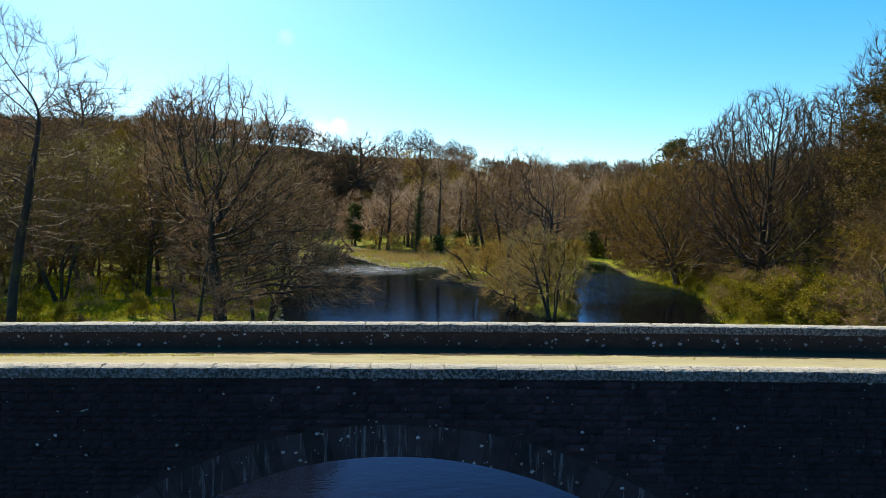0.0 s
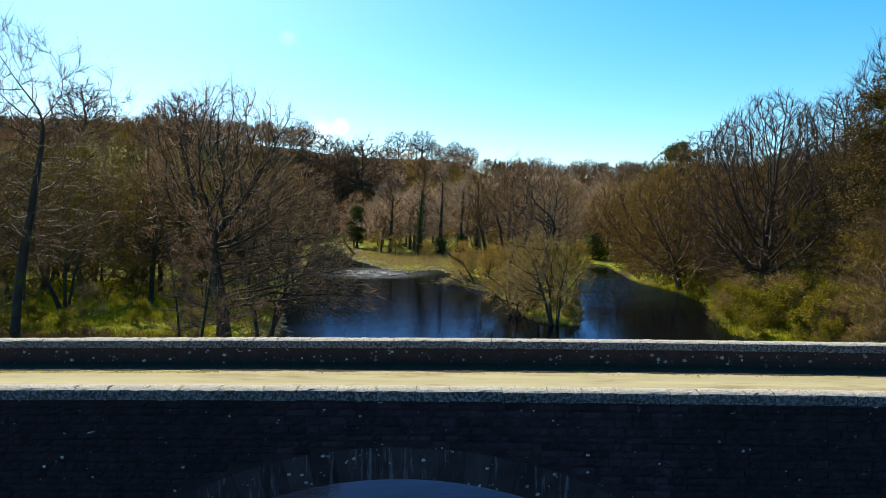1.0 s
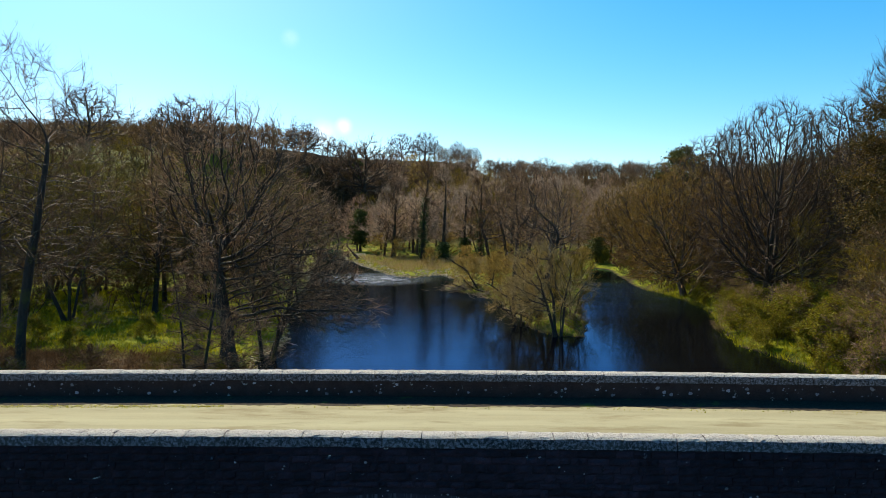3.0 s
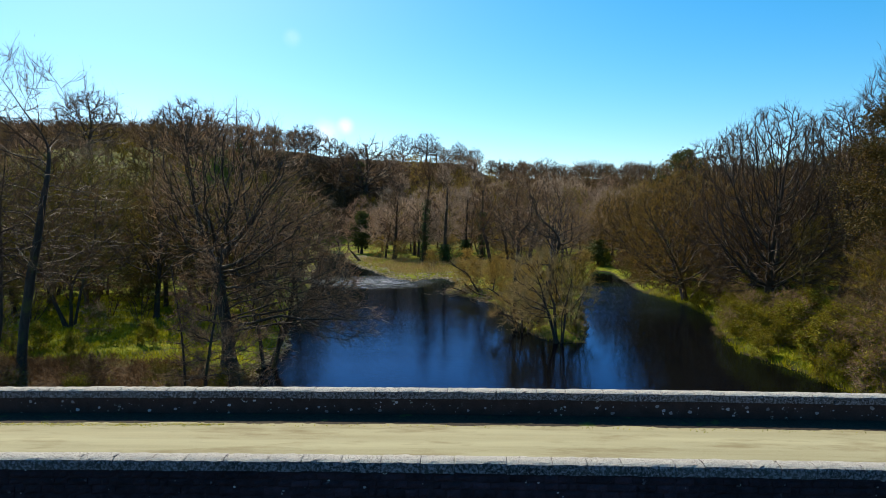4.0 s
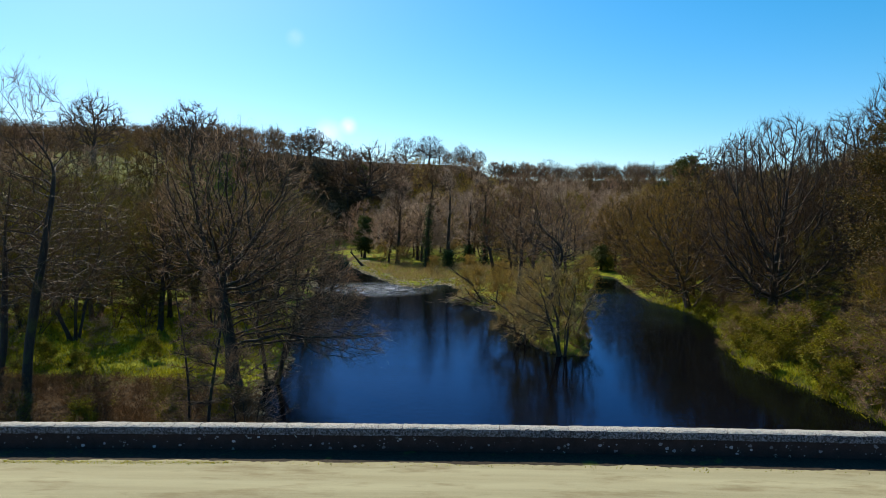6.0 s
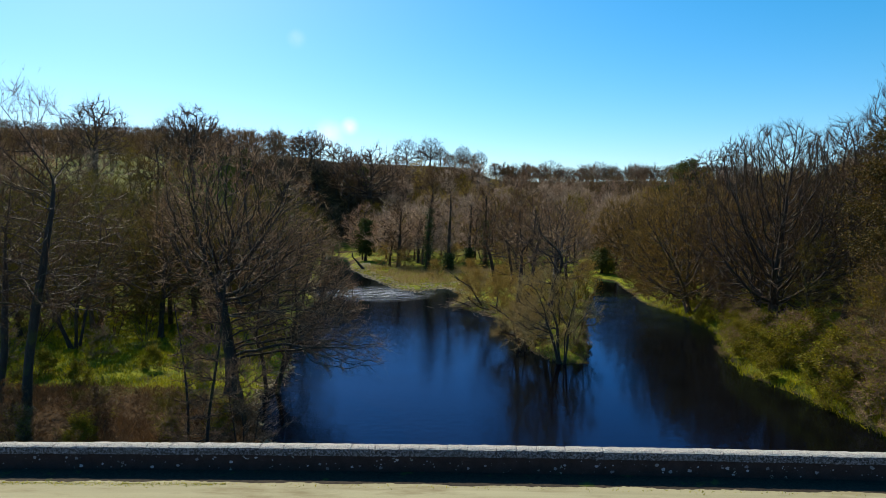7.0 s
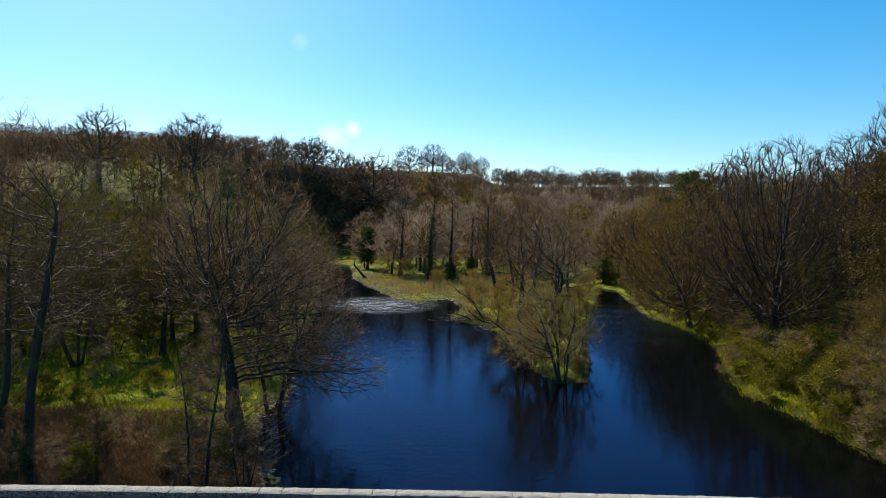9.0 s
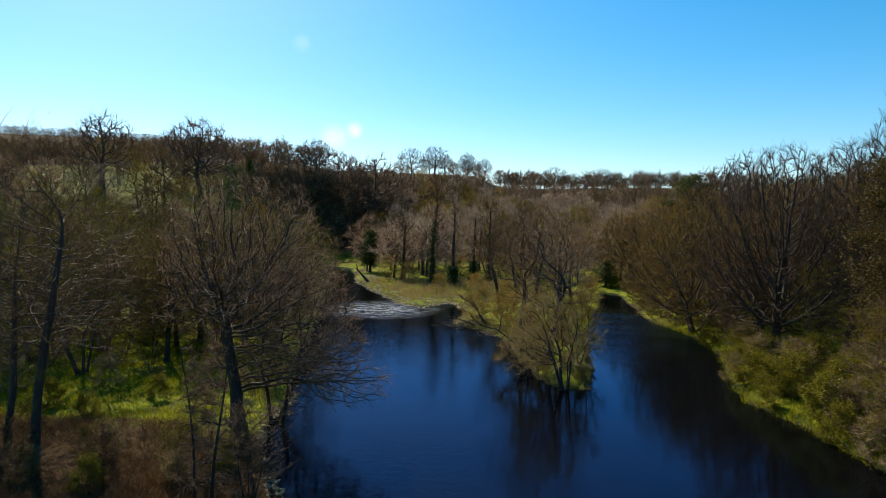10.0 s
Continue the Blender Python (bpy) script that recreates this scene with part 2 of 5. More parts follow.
g = Nodes("dark peaty river water, blue painted into gloss", 0.04, 0.0)
# gloss colour paints a deeper blue into the sky's reflection
blue_shine = g.add("ShaderNodeBsdfGlossy")
blue_shine.inputs["Color"].default_value = (0.33, 0.53, 0.9, 1)
calm = g.noise(1.6, 3, 0.5, (0.7, 1.4, 1))
fine = g.noise(6.0, 2, 0.5, (0.6, 1.3, 1))
riffle_d = g.add("ShaderNodeVectorMath")
riffle_d.operation = "DISTANCE"
riffle_d.inputs[1].default_value = (-15, 99, 0)
g.link(g.position(), riffle_d.inputs[0])
near = g.add("ShaderNodeMapRange")
near.inputs["From Min"].default_value, near.inputs["From Max"].default_value = 11, 3
g.link(riffle_d.outputs["Value"], near.inputs["Value"])
waves = g.mix(0.35, calm, fine)
rough_water = g.noise(4.5, 4, 0.7)
b1 = g.add("ShaderNodeBump")
b1.inputs["Strength"].default_value, b1.inputs["Distance"].default_value = 0.16, 0.10
channel = g.add("ShaderNodeVectorMath")
channel.operation = "DISTANCE"
channel.inputs[1].default_value = (19, 86, 0)
g.link(g.position(), channel.inputs[0])
breeze = g.add("ShaderNodeMapRange")
breeze.inputs["From Min"].default_value, breeze.inputs["From Max"].default_value = 24, 12
g.link(channel.outputs["Value"], breeze.inputs["Value"])
across = g.add("ShaderNodeSeparateXYZ")
g.link(g.position(), across.inputs[0])
open_water = g.add("ShaderNodeMapRange")
open_water.inputs["From Min"].default_value, open_water.inputs["From Max"].default_value = 10, -2
open_water.inputs["To Max"].default_value = 0.12
g.link(across.outputs[0], open_water.inputs["Value"])
rippled = g.add("ShaderNodeMath")
rippled.operation = "MAXIMUM"
g.link(breeze.outputs[0], rippled.inputs[0])
g.link(open_water.outputs[0], rippled.inputs[1])
gusts = g.add("ShaderNodeMath")
gusts.operation = "MULTIPLY"
g.link(rippled.outputs[0], gusts.inputs[0])
g.link(g.ramp(g.noise(0.11, 3, 0.5, (0.8, 1.8, 1)), (0.35, 0.35), (0.62, 1.0)), gusts.inputs[1])
chop = g.add("ShaderNodeMapRange")
chop.inputs["To Min"].default_value, chop.inputs["To Max"].default_value = 0.1, 0.9
glitter = g.add("ShaderNodeMapRange")
glitter.inputs["To Min"].default_value, glitter.inputs["To Max"].default_value = 0.035, 0.18
g.link(gusts.outputs[0], glitter.inputs["Value"])
g.link(glitter.outputs[0], blue_shine.inputs["Roughness"])
g.link(gusts.outputs[0], chop.inputs["Value"])
g.link(chop.outputs[0], b1.inputs["Strength"])
g.link(waves, b1.inputs["Height"])
b2 = g.add("ShaderNodeBump")
b2.inputs["Distance"].default_value = 0.16
patchy = g.add("ShaderNodeMath")
patchy.operation, patchy.use_clamp = "MULTIPLY", True
g.link(near.outputs[0], patchy.inputs[0])
g.link(g.ramp(g.noise(0.9, 4, 0.6, (0.5, 1.6, 1)), (0.42, 0.0), (0.6, 1.0)), patchy.inputs[1])
g.link(patchy.outputs[0], b2.inputs["Strength"])
foam = g.add("ShaderNodeMath")
foam.operation = "MULTIPLY"
g.link(patchy.outputs[0], foam.inputs[0])
g.link(g.ramp(g.noise(3.2, 5, 0.7, (0.5, 1.4, 1)), (0.45, 0.0), (0.53, 1.0)), foam.inputs[1])
g.color(g.mix(foam.outputs[0], g.ramp(g.noise(0.15, 3), (0.3, (0.0018, 0.0019, 0.0022)), (0.7, (0.0032, 0.0032, 0.0036))), (0.7, 0.74, 0.78)))
g.link(rough_water, b2.inputs["Height"])
g.link(b1.outputs[0], b2.inputs["Normal"])
g.link(b2.outputs[0], g.b.inputs["Normal"])
g.link(b2.outputs[0], blue_shine.inputs["Normal"])
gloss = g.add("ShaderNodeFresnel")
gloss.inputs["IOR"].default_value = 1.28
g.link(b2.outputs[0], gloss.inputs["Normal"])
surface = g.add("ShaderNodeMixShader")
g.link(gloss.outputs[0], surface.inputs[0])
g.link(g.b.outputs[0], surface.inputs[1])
g.link(blue_shine.outputs[0], surface.inputs[2])
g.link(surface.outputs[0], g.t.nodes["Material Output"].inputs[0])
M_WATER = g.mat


# ---- building helpers ----
def mesh_object(name, verts, faces, material, parent=None, label="", smooth=False):
    me = bpy.data.meshes.new(name)
    me.from_pydata(verts.tolist() if hasattr(verts, "tolist") else verts, [], faces.tolist() if hasattr(faces, "tolist") else faces)
    me.materials.append(material)
    if smooth:
        me.shade_smooth()
    ob = new(name, me)
    if parent:
        ob.parent = parent
    return tagged(ob, label=label)


def unit(v):
    return v / np.maximum(np.linalg.norm(v, axis=-1, keepdims=True), 1e-9)


# ---- the lie of the land ----
LEFT_BANK = [(-12, -90), (-9.5, 0), (-8.7, 22), (-9.2, 28), (-9.6, 31), (-11.4, 34.5), (-13, 38), (-14.4, 43.5), (-13.9, 47.5), (-14.8, 52), (-17.5, 60), (-20, 75), (-22, 90), (-27, 108), (-31, 130), (-35, 150), (-40, 170), (-52, 188)]
MID_BANK = [(-50, 192), (-36, 178), (-31, 160), (-27, 140), (-18.5, 120), (-13, 106), (-8.4, 101), (-3.3, 108), (-0.5, 99), (-2.6, 86.4), (1.5, 81.9), (4.8, 74.6), (5.6, 66), (6.2, 60), (7.3, 55), (9, 53.4), (10.9, 54), (12.3, 59), (13.3, 66), (16, 82), (22.5, 107), (26, 122), (28, 131)]
RIGHT_BANK = [(30.2, 128), (30, 122), (28.7, 108), (27.2, 93), (29.2, 86), (29.6, 78), (28.8, 70), (24.8, 57.5), (23.6, 50.5), (24.9, 46.5), (25.4, 41.7), (25.9, 37), (26.4, 28), (26, 10), (30, -90)]
RIVER = np.array(LEFT_BANK + MID_BANK + RIGHT_BANK, float)


def smoothstep(a, b, x):
    t = np.clip((x - a) / (b - a), 0, 1)
    return t * t * (3 - 2 * t)


def river_distance(x, y):
    """Metres from the bank: positive on land, negative in the water."""
    p = np.stack([x, y], -1)
    best, inside = np.full(x.shape, 1e9), np.zeros(x.shape, bool)
    for a, b in zip(RIVER, np.roll(RIVER, -1, 0)):
        ab, ap = b - a, p - a
        t = np.clip((ap @ ab) / (ab @ ab), 0, 1)
        best = np.minimum(best, np.linalg.norm(ap - t[..., None] * ab, axis=-1))
        cross = (a[1] > y) != (b[1] > y)
        inside ^= cross & (x < (b[0] - a[0]) * (y - a[1]) / (b[1] - a[1] + 1e-12) + a[0])
    return np.where(inside, -best, best)


def wobble(x, y, s, seed=0.0):
    return np.sin(x * s + 1.7 * np.sin(y * s * 0.7 + seed) + seed) * np.cos(y * s * 1.1 + 1.3 * np.sin(x * s * 0.6 - seed))


def road_top(x):
    return 4.75 + 0.0205 * x - 0.0004 * x * x


def land_height(x, y):
    x, y = np.asarray(x, float), np.asarray(y, float)
    d = river_distance(x, y) + 0.35 * wobble(x, y, 1.1, 0.4)
    bar = np.exp(-(((x + 16) / 12) ** 2 + ((y - 122) / 22) ** 2))
    rise = 0.75 * (1 - 0.7 * bar)
    low = np.where(d > 0, rise * smoothstep(-0.2, 2.6 + 6 * bar, d) + 0.012 * np.clip(d, 0, 60), np.maximum(-1.3, 0.35 * d))
    low = low + np.where(d > 1.5, 0.14 * wobble(x, y, 0.35) + 0.06 * wobble(x, y, 1.3, 2.0), 0)
    tan = x / np.maximum(y, 60)
    west = np.interp(y, [85, 110, 130, 160, 204, 230, 255, 300, 366, 430], [0, 8, 16.5, 22.5, 29.5, 32.5, 33.5, 36, 39, 40])
    middle = np.interp(y, [140, 150, 185, 215, 235, 250, 300, 366, 430], [0, 1, 8, 15, 22, 29, 35, 38, 39])
    east = np.interp(y, [135, 150, 200, 240, 300, 380, 430], [0, 1, 9, 14, 18, 32, 37])
    hill = middle + (west - middle) * smoothstep(-35, -62, x)
    hill = hill + (east - hill) * smoothstep(0.0, 0.06, tan)
    hill = (hill + 1.2 * wobble(x, y, 0.03)) * smoothstep(85, 110, y)
    right = 17 * smoothstep(46, 125, x + 0.2 * (y - 90))
    far = np.interp(tan, [-0.85, -0.54, -0.35, -0.2, -0.05], [62, 52, 36, 14, 0]) * smoothstep(430, 660, y)
    h = low + (np.maximum(hill, right) + far) * smoothstep(1, 45, d)
    # road embankments at the ends of the bridge
    end = np.maximum(smoothstep(-19, -23, x), smoothstep(29, 33, x))
    slope = road_top(np.clip(x, -60, 60)) - 0.12 - np.clip(np.abs(y - 16.2) - 3.2, 0, 40) * 0.7
    return np.where(end > 0, np.maximum(h, h + (slope - h) * end), h)


def ground_z(x, y):
    return float(land_height(np.array([x]), np.array([y]))[0])


def stepped(lo, mid0, mid1, hi, fine, grow):
    a = list(np.arange(mid0, mid1 + fine, fine))
    s = fine
    while a[-1] < hi:
        s *= grow
        a.append(a[-1] + s)
    s = fine
    while a[0] > lo:
        s *= grow
        a.insert(0, a[0] - s)
    return np.array(a)


def grid_mesh(xs, ys, zs):
    nx, ny = len(xs), len(ys)
    gx, gy = np.meshgrid(xs, ys)
    v = np.stack([gx.ravel(), gy.ravel(), zs.ravel()], 1)
    i = np.arange(nx * ny).reshape(ny, nx)
    f = np.stack([i[:-1, :-1], i[:-1, 1:], i[1:, 1:], i[1:, :-1]], -1).reshape(-1, 4)
    return v, f


xs, ys = stepped(-2200, -45, 50, 2200, 0.7, 1.07), stepped(-600, 18, 150, 2600, 0.8, 1.06)
gx, gy = np.meshgrid(xs, ys)
v, f = grid_mesh(xs, ys, land_height(gx, gy))
ground = mesh_object("ground", v, f, M_GROUND, label="grassy river meadow with leaf litter and wooded hillside", smooth=True)
tagged(ground, category="ground", kind="structure")

xs, ys = np.linspace(-110, 45, 60), np.linspace(-100, 195, 100)
v, f = grid_mesh(xs, ys, np.zeros((100, 60)))
water = mesh_object("water", v, f, M_WATER, label="dark calm river water, its sky reflection tinted blue", smooth=True)
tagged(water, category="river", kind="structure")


# ---- trees ----
def frame_of(t):
    ref = np.where(np.abs(t[..., 2:3]) < 0.9, np.array([0, 0, 1.0]), np.array([1.0, 0, 0]))
    u = unit(np.cross(t, ref))
    return u, np.cross(t, u)


def run_line(rng, p, d, length, k, wiggle, lift):
    pts = [np.array(p, float)]
    d = np.array(d, float)
    for _ in range(k):
        d = d + wiggle * rng.normal(size=3)
        d[2] += lift
        d /= np.linalg.norm(d)
        pts.append(pts[-1] + d * length / k)
    return np.array(pts)


def tube(pts, rad, sides):
    t = unit(np.gradient(pts, axis=0))
    u, w = frame_of(t)
    a = np.arange(sides) * 2 * np.pi / sides
    ring = (np.cos(a)[None, :, None] * u[:, None] + np.sin(a)[None, :, None] * w[:, None]) * rad[:, None, None]
    v = (pts[:, None] + ring).reshape(-1, 3)
    k = len(pts)
    i = np.arange(k * sides).reshape(k, sides)
    j = np.roll(i, -1, 1)
    return v, np.stack([i[:-1], j[:-1], j[1:], i[1:]], -1).reshape(-1, 4)


class Soup:
    def __init__(self):
        self.v, self.f, self.n = [], [], 0

    def add(self, v, f):
        self.v.append(v)
        self.f.extend((f + self.n).tolist())
        self.n += len(v)

    def object(self, name, material, parent=None, label="", smooth=False):
        return mesh_object(name, np.concatenate(self.v), self.f, material, parent, label, smooth)


def slivers(rng, at, ways, length, width, bend=0.3):
    """Thin tapering twigs from the points at, along ways."""
    n = len(at)
    L = length * rng.uniform(0.5, 1.3, (n, 1))
    side = unit(np.cross(ways, rng.normal(size=(n, 3)))) * width * rng.uniform(0.6, 1.3, (n, 1))
    mid = at + ways * L * 0.5
    tip = mid + unit(ways + bend * rng.normal(size=(n, 3))) * L * 0.5
    v = np.stack([at - side / 2, at + side / 2, mid + side * 0.32, mid - side * 0.32, tip], 1).reshape(-1, 3)
    i = np.arange(n)[:, None] * 5
    return v, i


def add_twigs(soup, rng, at, ways, length, width, bend=0.3, simple=False):
    v, i = slivers(rng, at, ways, length, width, bend)
    if simple:
        v = v.reshape(-1, 5, 3)[:, [0, 1, 4]].reshape(-1, 3)
        soup.add(v, np.arange(len(v)).reshape(-1, 3))
        return
    base = soup.n
    soup.v.append(v)
    soup.f.extend((i + np.array([0, 1, 2, 3]) + base).tolist())
    soup.f.extend((i + np.array([3, 2, 4]) + base).tolist())
    soup.n += len(v)


def leaves(rng, at, size, flat=0.5):
    """Small pointed leaves as folded triangles pairs round the points."""
    n = len(at)
    a = unit(rng.normal(size=(n, 3)) * (1, 1, flat))
    b = unit(np.cross(a, rng.normal(size=(n, 3))))
    s = size * rng.uniform(0.6, 1.4, (n, 1))
    v = np.stack([at, at + a * s * 0.5 + b * s * 0.35, at + a * s, at + a * s * 0.5 - b * s * 0.35], 1).reshape(-1, 3)
    return v, np.arange(n * 4).reshape(-1, 4)


def profile(shape, q):
    """Relative crown width at the relative height q."""
    q = np.clip(q, 0, 1)
    if shape == "cone":
        return 1 - 0.88 * q
    if shape == "dome":
        return np.where(q < 0.3, 0.78 + 0.22 * q / 0.3, np.sqrt(np.clip(1 - ((q - 0.3) / 0.7) ** 2, 0, 1)))
    return np.sin(np.pi * (0.1 + 0.87 * q)) ** 0.7


def grow_tree(seed, height, R=4.0, base=0.3, shape="oval", trunk_r=0.3, trunk_top=0.7, lean=(0, 0), stems=1, stem_spread=0.25, tips=200, surface=0.3, wiggle=0.10, rise=0.5,
              twigs=6000, twig_len=0.6, twig_w=0.018, twig_lift=0.1, spray=0.65, simple=False, tip_r=0.012, power=0.48, clouds=(), lumps=0.2, lod=0):
    """A bare tree whose limbs fork again and again towards points spread through its crown.
    Returns the limbs and the twigs as soups, the fine branches and the trunks."""
    rng = np.random.default_rng(seed)
    wood, fine, ends = Soup(), Soup(), []
    # trunks
    trunks = []
    for s in range(stems):
        az = s * 2.4 + seed
        d = np.array([lean[0], lean[1], 1.0])
        if stems > 1:
            d[:2] += stem_spread * rng.uniform(0.5, 1.2) * np.array([math.cos(az), math.sin(az)])
        k = 6 if lod else 10
        top = height * trunk_top * (rng.uniform(0.7, 1.0) if s else 1.0)
        off = 0.3 * (stems > 1) * rng.uniform(0.4, 1.2)
        line = run_line(rng, (off * math.cos(az), off * math.sin(az), -0.4), unit(d), top + 0.4, k, 0.02 + 0.12 * wiggle, 0.02)
        q = np.linspace(0, 1, k + 1)
        rad = trunk_r * (1 - 0.72 * q) * (1 + 0.6 * np.exp(-q * 18)) * (0.8 if s else 1.0)
        trunks.append((line, rad))
        wood.add(*tube(line, rad, 5 if lod else 9))
    # points to be reached
    q = rng.uniform(0, 1, tips) ** 0.85
    az = rng.uniform(0, 2 * np.pi, tips)
    rad = rng.uniform(0, 1, tips) ** surface
    lump = 1 + lumps * np.sin(3 * az + seed + 5 * q) + 0.6 * lumps * np.sin(5 * az - 9 * q + 2 * seed)
    w = R * profile(shape, q) * rad * lump
    P = np.stack([w * np.cos(az), w * np.sin(az), height * (base + (1 - base) * q * (0.8 + 0.2 * (1 - rad * rad) + 0.2 * rad * rad * (shape != "cone")))], 1)
    P[:, :2] += np.array(lean) * P[:, 2:3]
    for centre, size, n in clouds:
        ball = unit(rng.normal(size=(n, 3))) * rng.uniform(0, 1, (n, 1)) ** 0.4
        P = np.concatenate([P, np.array(centre) + ball * np.array(size)])
    # each point hangs on a node of a trunk
    nodes, ways, rads = [], [], []
    for line, rr in trunks:
        for j in range(2, len(line)):
            if line[j, 2] > 0.12 * height or j == len(line) - 1:
                nodes.append(line[j])
                ways.append(unit(line[j] - line[j - 1]))
                rads.append(rr[j])
    nodes = np.array(nodes)
    flat = np.linalg.norm(P[:, None, :2] - nodes[None, :, :2], axis=2)
    low = P[:, None, 2] - rise * flat
    own = np.argmin(np.abs(low - nodes[None, :, 2]) + 0.25 * flat, axis=1)

    def limb(p0, way, p1, r0, r1):
        reach = np.linalg.norm(p1 - p0)
        k = (1 if lod and r0 < 0.06 else 2) if (lod or r0 < 0.02) else 3 if r0 < 0.05 else 5
        t = np.linspace(0, 1, k + 1)[:, None]
        c1, c2 = p0 + way * reach * 0.4, p1 - (p1 - p0) * 0.3 + rng.normal(size=3) * wiggle * reach
        pts = (1 - t) ** 3 * p0 + 3 * (1 - t) ** 2 * t * c1 + 3 * (1 - t) * t * t * c2 + t ** 3 * p1
        if wiggle > 0.12 and k > 2:
            pts[1:-1] += rng.normal(size=(k - 1, 3)) * wiggle * 0.25 * reach / k
        sides = (3 if r0 < 0.06 else 4) if lod else (3 if r0 < 0.022 else 4 if r0 < 0.05 else 6)
        wood.add(*tube(pts, np.linspace(r0, r1, k + 1), sides))
        return pts

    def fork(G, p, way, r):
        n = len(G)
        if n == 0:
            return
        if n <= 2:
            for g in G:
                pts = limb(p, way, g, min(r, tip_r), tip_r * 0.4)
                ends.append(pts[0] + (pts[-1] - pts[0]) * np.array([[0.25], [0.5], [0.75], [1.0]]))
            return
        c = G - G.mean(0)
        axis = np.linalg.svd(c, full_matrices=False)[2][0] + 0.35 * rng.normal(size=3)
        s = c @ axis
        cut = np.quantile(s, rng.uniform(0.3, 0.7))
        for part_ in (G[s <= cut], G[s > cut]):
            if len(part_) == 0:
                continue
            m = len(part_)
            end = p + (part_.mean(0) - p) * rng.uniform(0.32, 0.5)
            r0 = min(r, tip_r * m ** power)
            pts = limb(p, way, end, r0, r0 * 0.85)
            if m < (24 if lod else 14):
                ends.append(pts[0] + (pts[-1] - pts[0]) * np.array([[0.1], [0.4], [0.7], [1.0]]))
            fork(part_, end, unit(pts[-1] - pts[-2]), r0 * 0.9)

    for j in range(len(nodes)):
        G = P[own == j]
        if len(G) == 0:
            continue
        order = np.argsort(np.arctan2(G[:, 1] - nodes[j, 1], G[:, 0] - nodes[j, 0]))
        groups = np.array_split(G[order], max(1, min(3, len(G) // 8)))
        for part_ in groups:
            out = unit(part_.mean(0) - nodes[j])
            fork(part_, nodes[j], unit(0.6 * ways[j] + out), min(rads[j] * 0.8, tip_r * max(len(part_), 1) ** power * 1.15))
    ends = np.array(ends)
    pick = rng.integers(0, len(ends), twigs)
    t = rng.uniform(0, 2.999, twigs)
    j = t.astype(int)
    a, b = ends[pick, j], ends[pick, j + 1]
    at = a + (b - a) * (t - j)[:, None]
    way = unit(b - a) + spray * rng.normal(size=(twigs, 3))
    way[:, 2] += twig_lift
    add_twigs(fine, rng, at, unit(way), twig_len, twig_w, 0.35, simple)
    return wood, fine, ends, trunks


def make_tree(name, where, label, bark_mat, twig_mat, group="", category="tree", turn=0.0, **how):
    x, y = where
    root = new(name)
    tagged(root, label=label, category=category, group=group)
    wood, fine, ends, trunks = grow_tree(**how)
    wood.object("trunk", bark_mat, root, smooth=True)
    fine.object("crown", twig_mat, root)
    root.matrix_world = pose(x, y, ground_z(x, y), 0, 0, turn)
    return root, ends, trunks


def tubes(soup, pts, r0, r1, sides):
    """Many tapering tubes at once: pts holds a row of places for each."""
    n, m = pts.shape[:2]
    t = unit(np.gradient(pts, axis=1))
    u, w = frame_of(t)
    a = np.arange(sides) * 2 * np.pi / sides
    rad = r0[:, None] + (r1 - r0)[:, None] * np.linspace(0, 1, m)
    ring = (np.cos(a)[:, None] * u[:, :, None] + np.sin(a)[:, None] * w[:, :, None]) * rad[:, :, None, None]
    v = (pts[:, :, None] + ring).reshape(-1, 3)
    i = np.arange(n * m * sides).reshape(n, m, sides)
    j = np.roll(i, -1, 2)
    soup.add(v, np.stack([i[:, :-1], j[:, :-1], j[:, 1:], i[:, 1:]], -1).reshape(-1, 4))


def crown_points(rng, n, R, z0, z1, shape="dome", surface=0.42, lumps=0.12, centre=(0, 0), phase=0.0):
    """Places spread through a crown between two heights, thicker towards its skin."""
    q = rng.uniform(0, 1, 4 * n)
    q = q[rng.uniform(0, 1, 4 * n) < profile(shape, q) ** 1.6][:n]
    az, rad = rng.uniform(0, 2 * np.pi, len(q)), rng.uniform(0, 1, len(q)) ** surface
    w = R * profile(shape, q) * rad * (1 + lumps * np.sin(3 * az + phase + 4 * q) + 0.6 * lumps * np.sin(5 * az - 9 * q + 2 * phase))
    return np.stack([centre[0] + w * np.cos(az), centre[1] + w * np.sin(az), z0 + (z1 - z0) * q], 1)


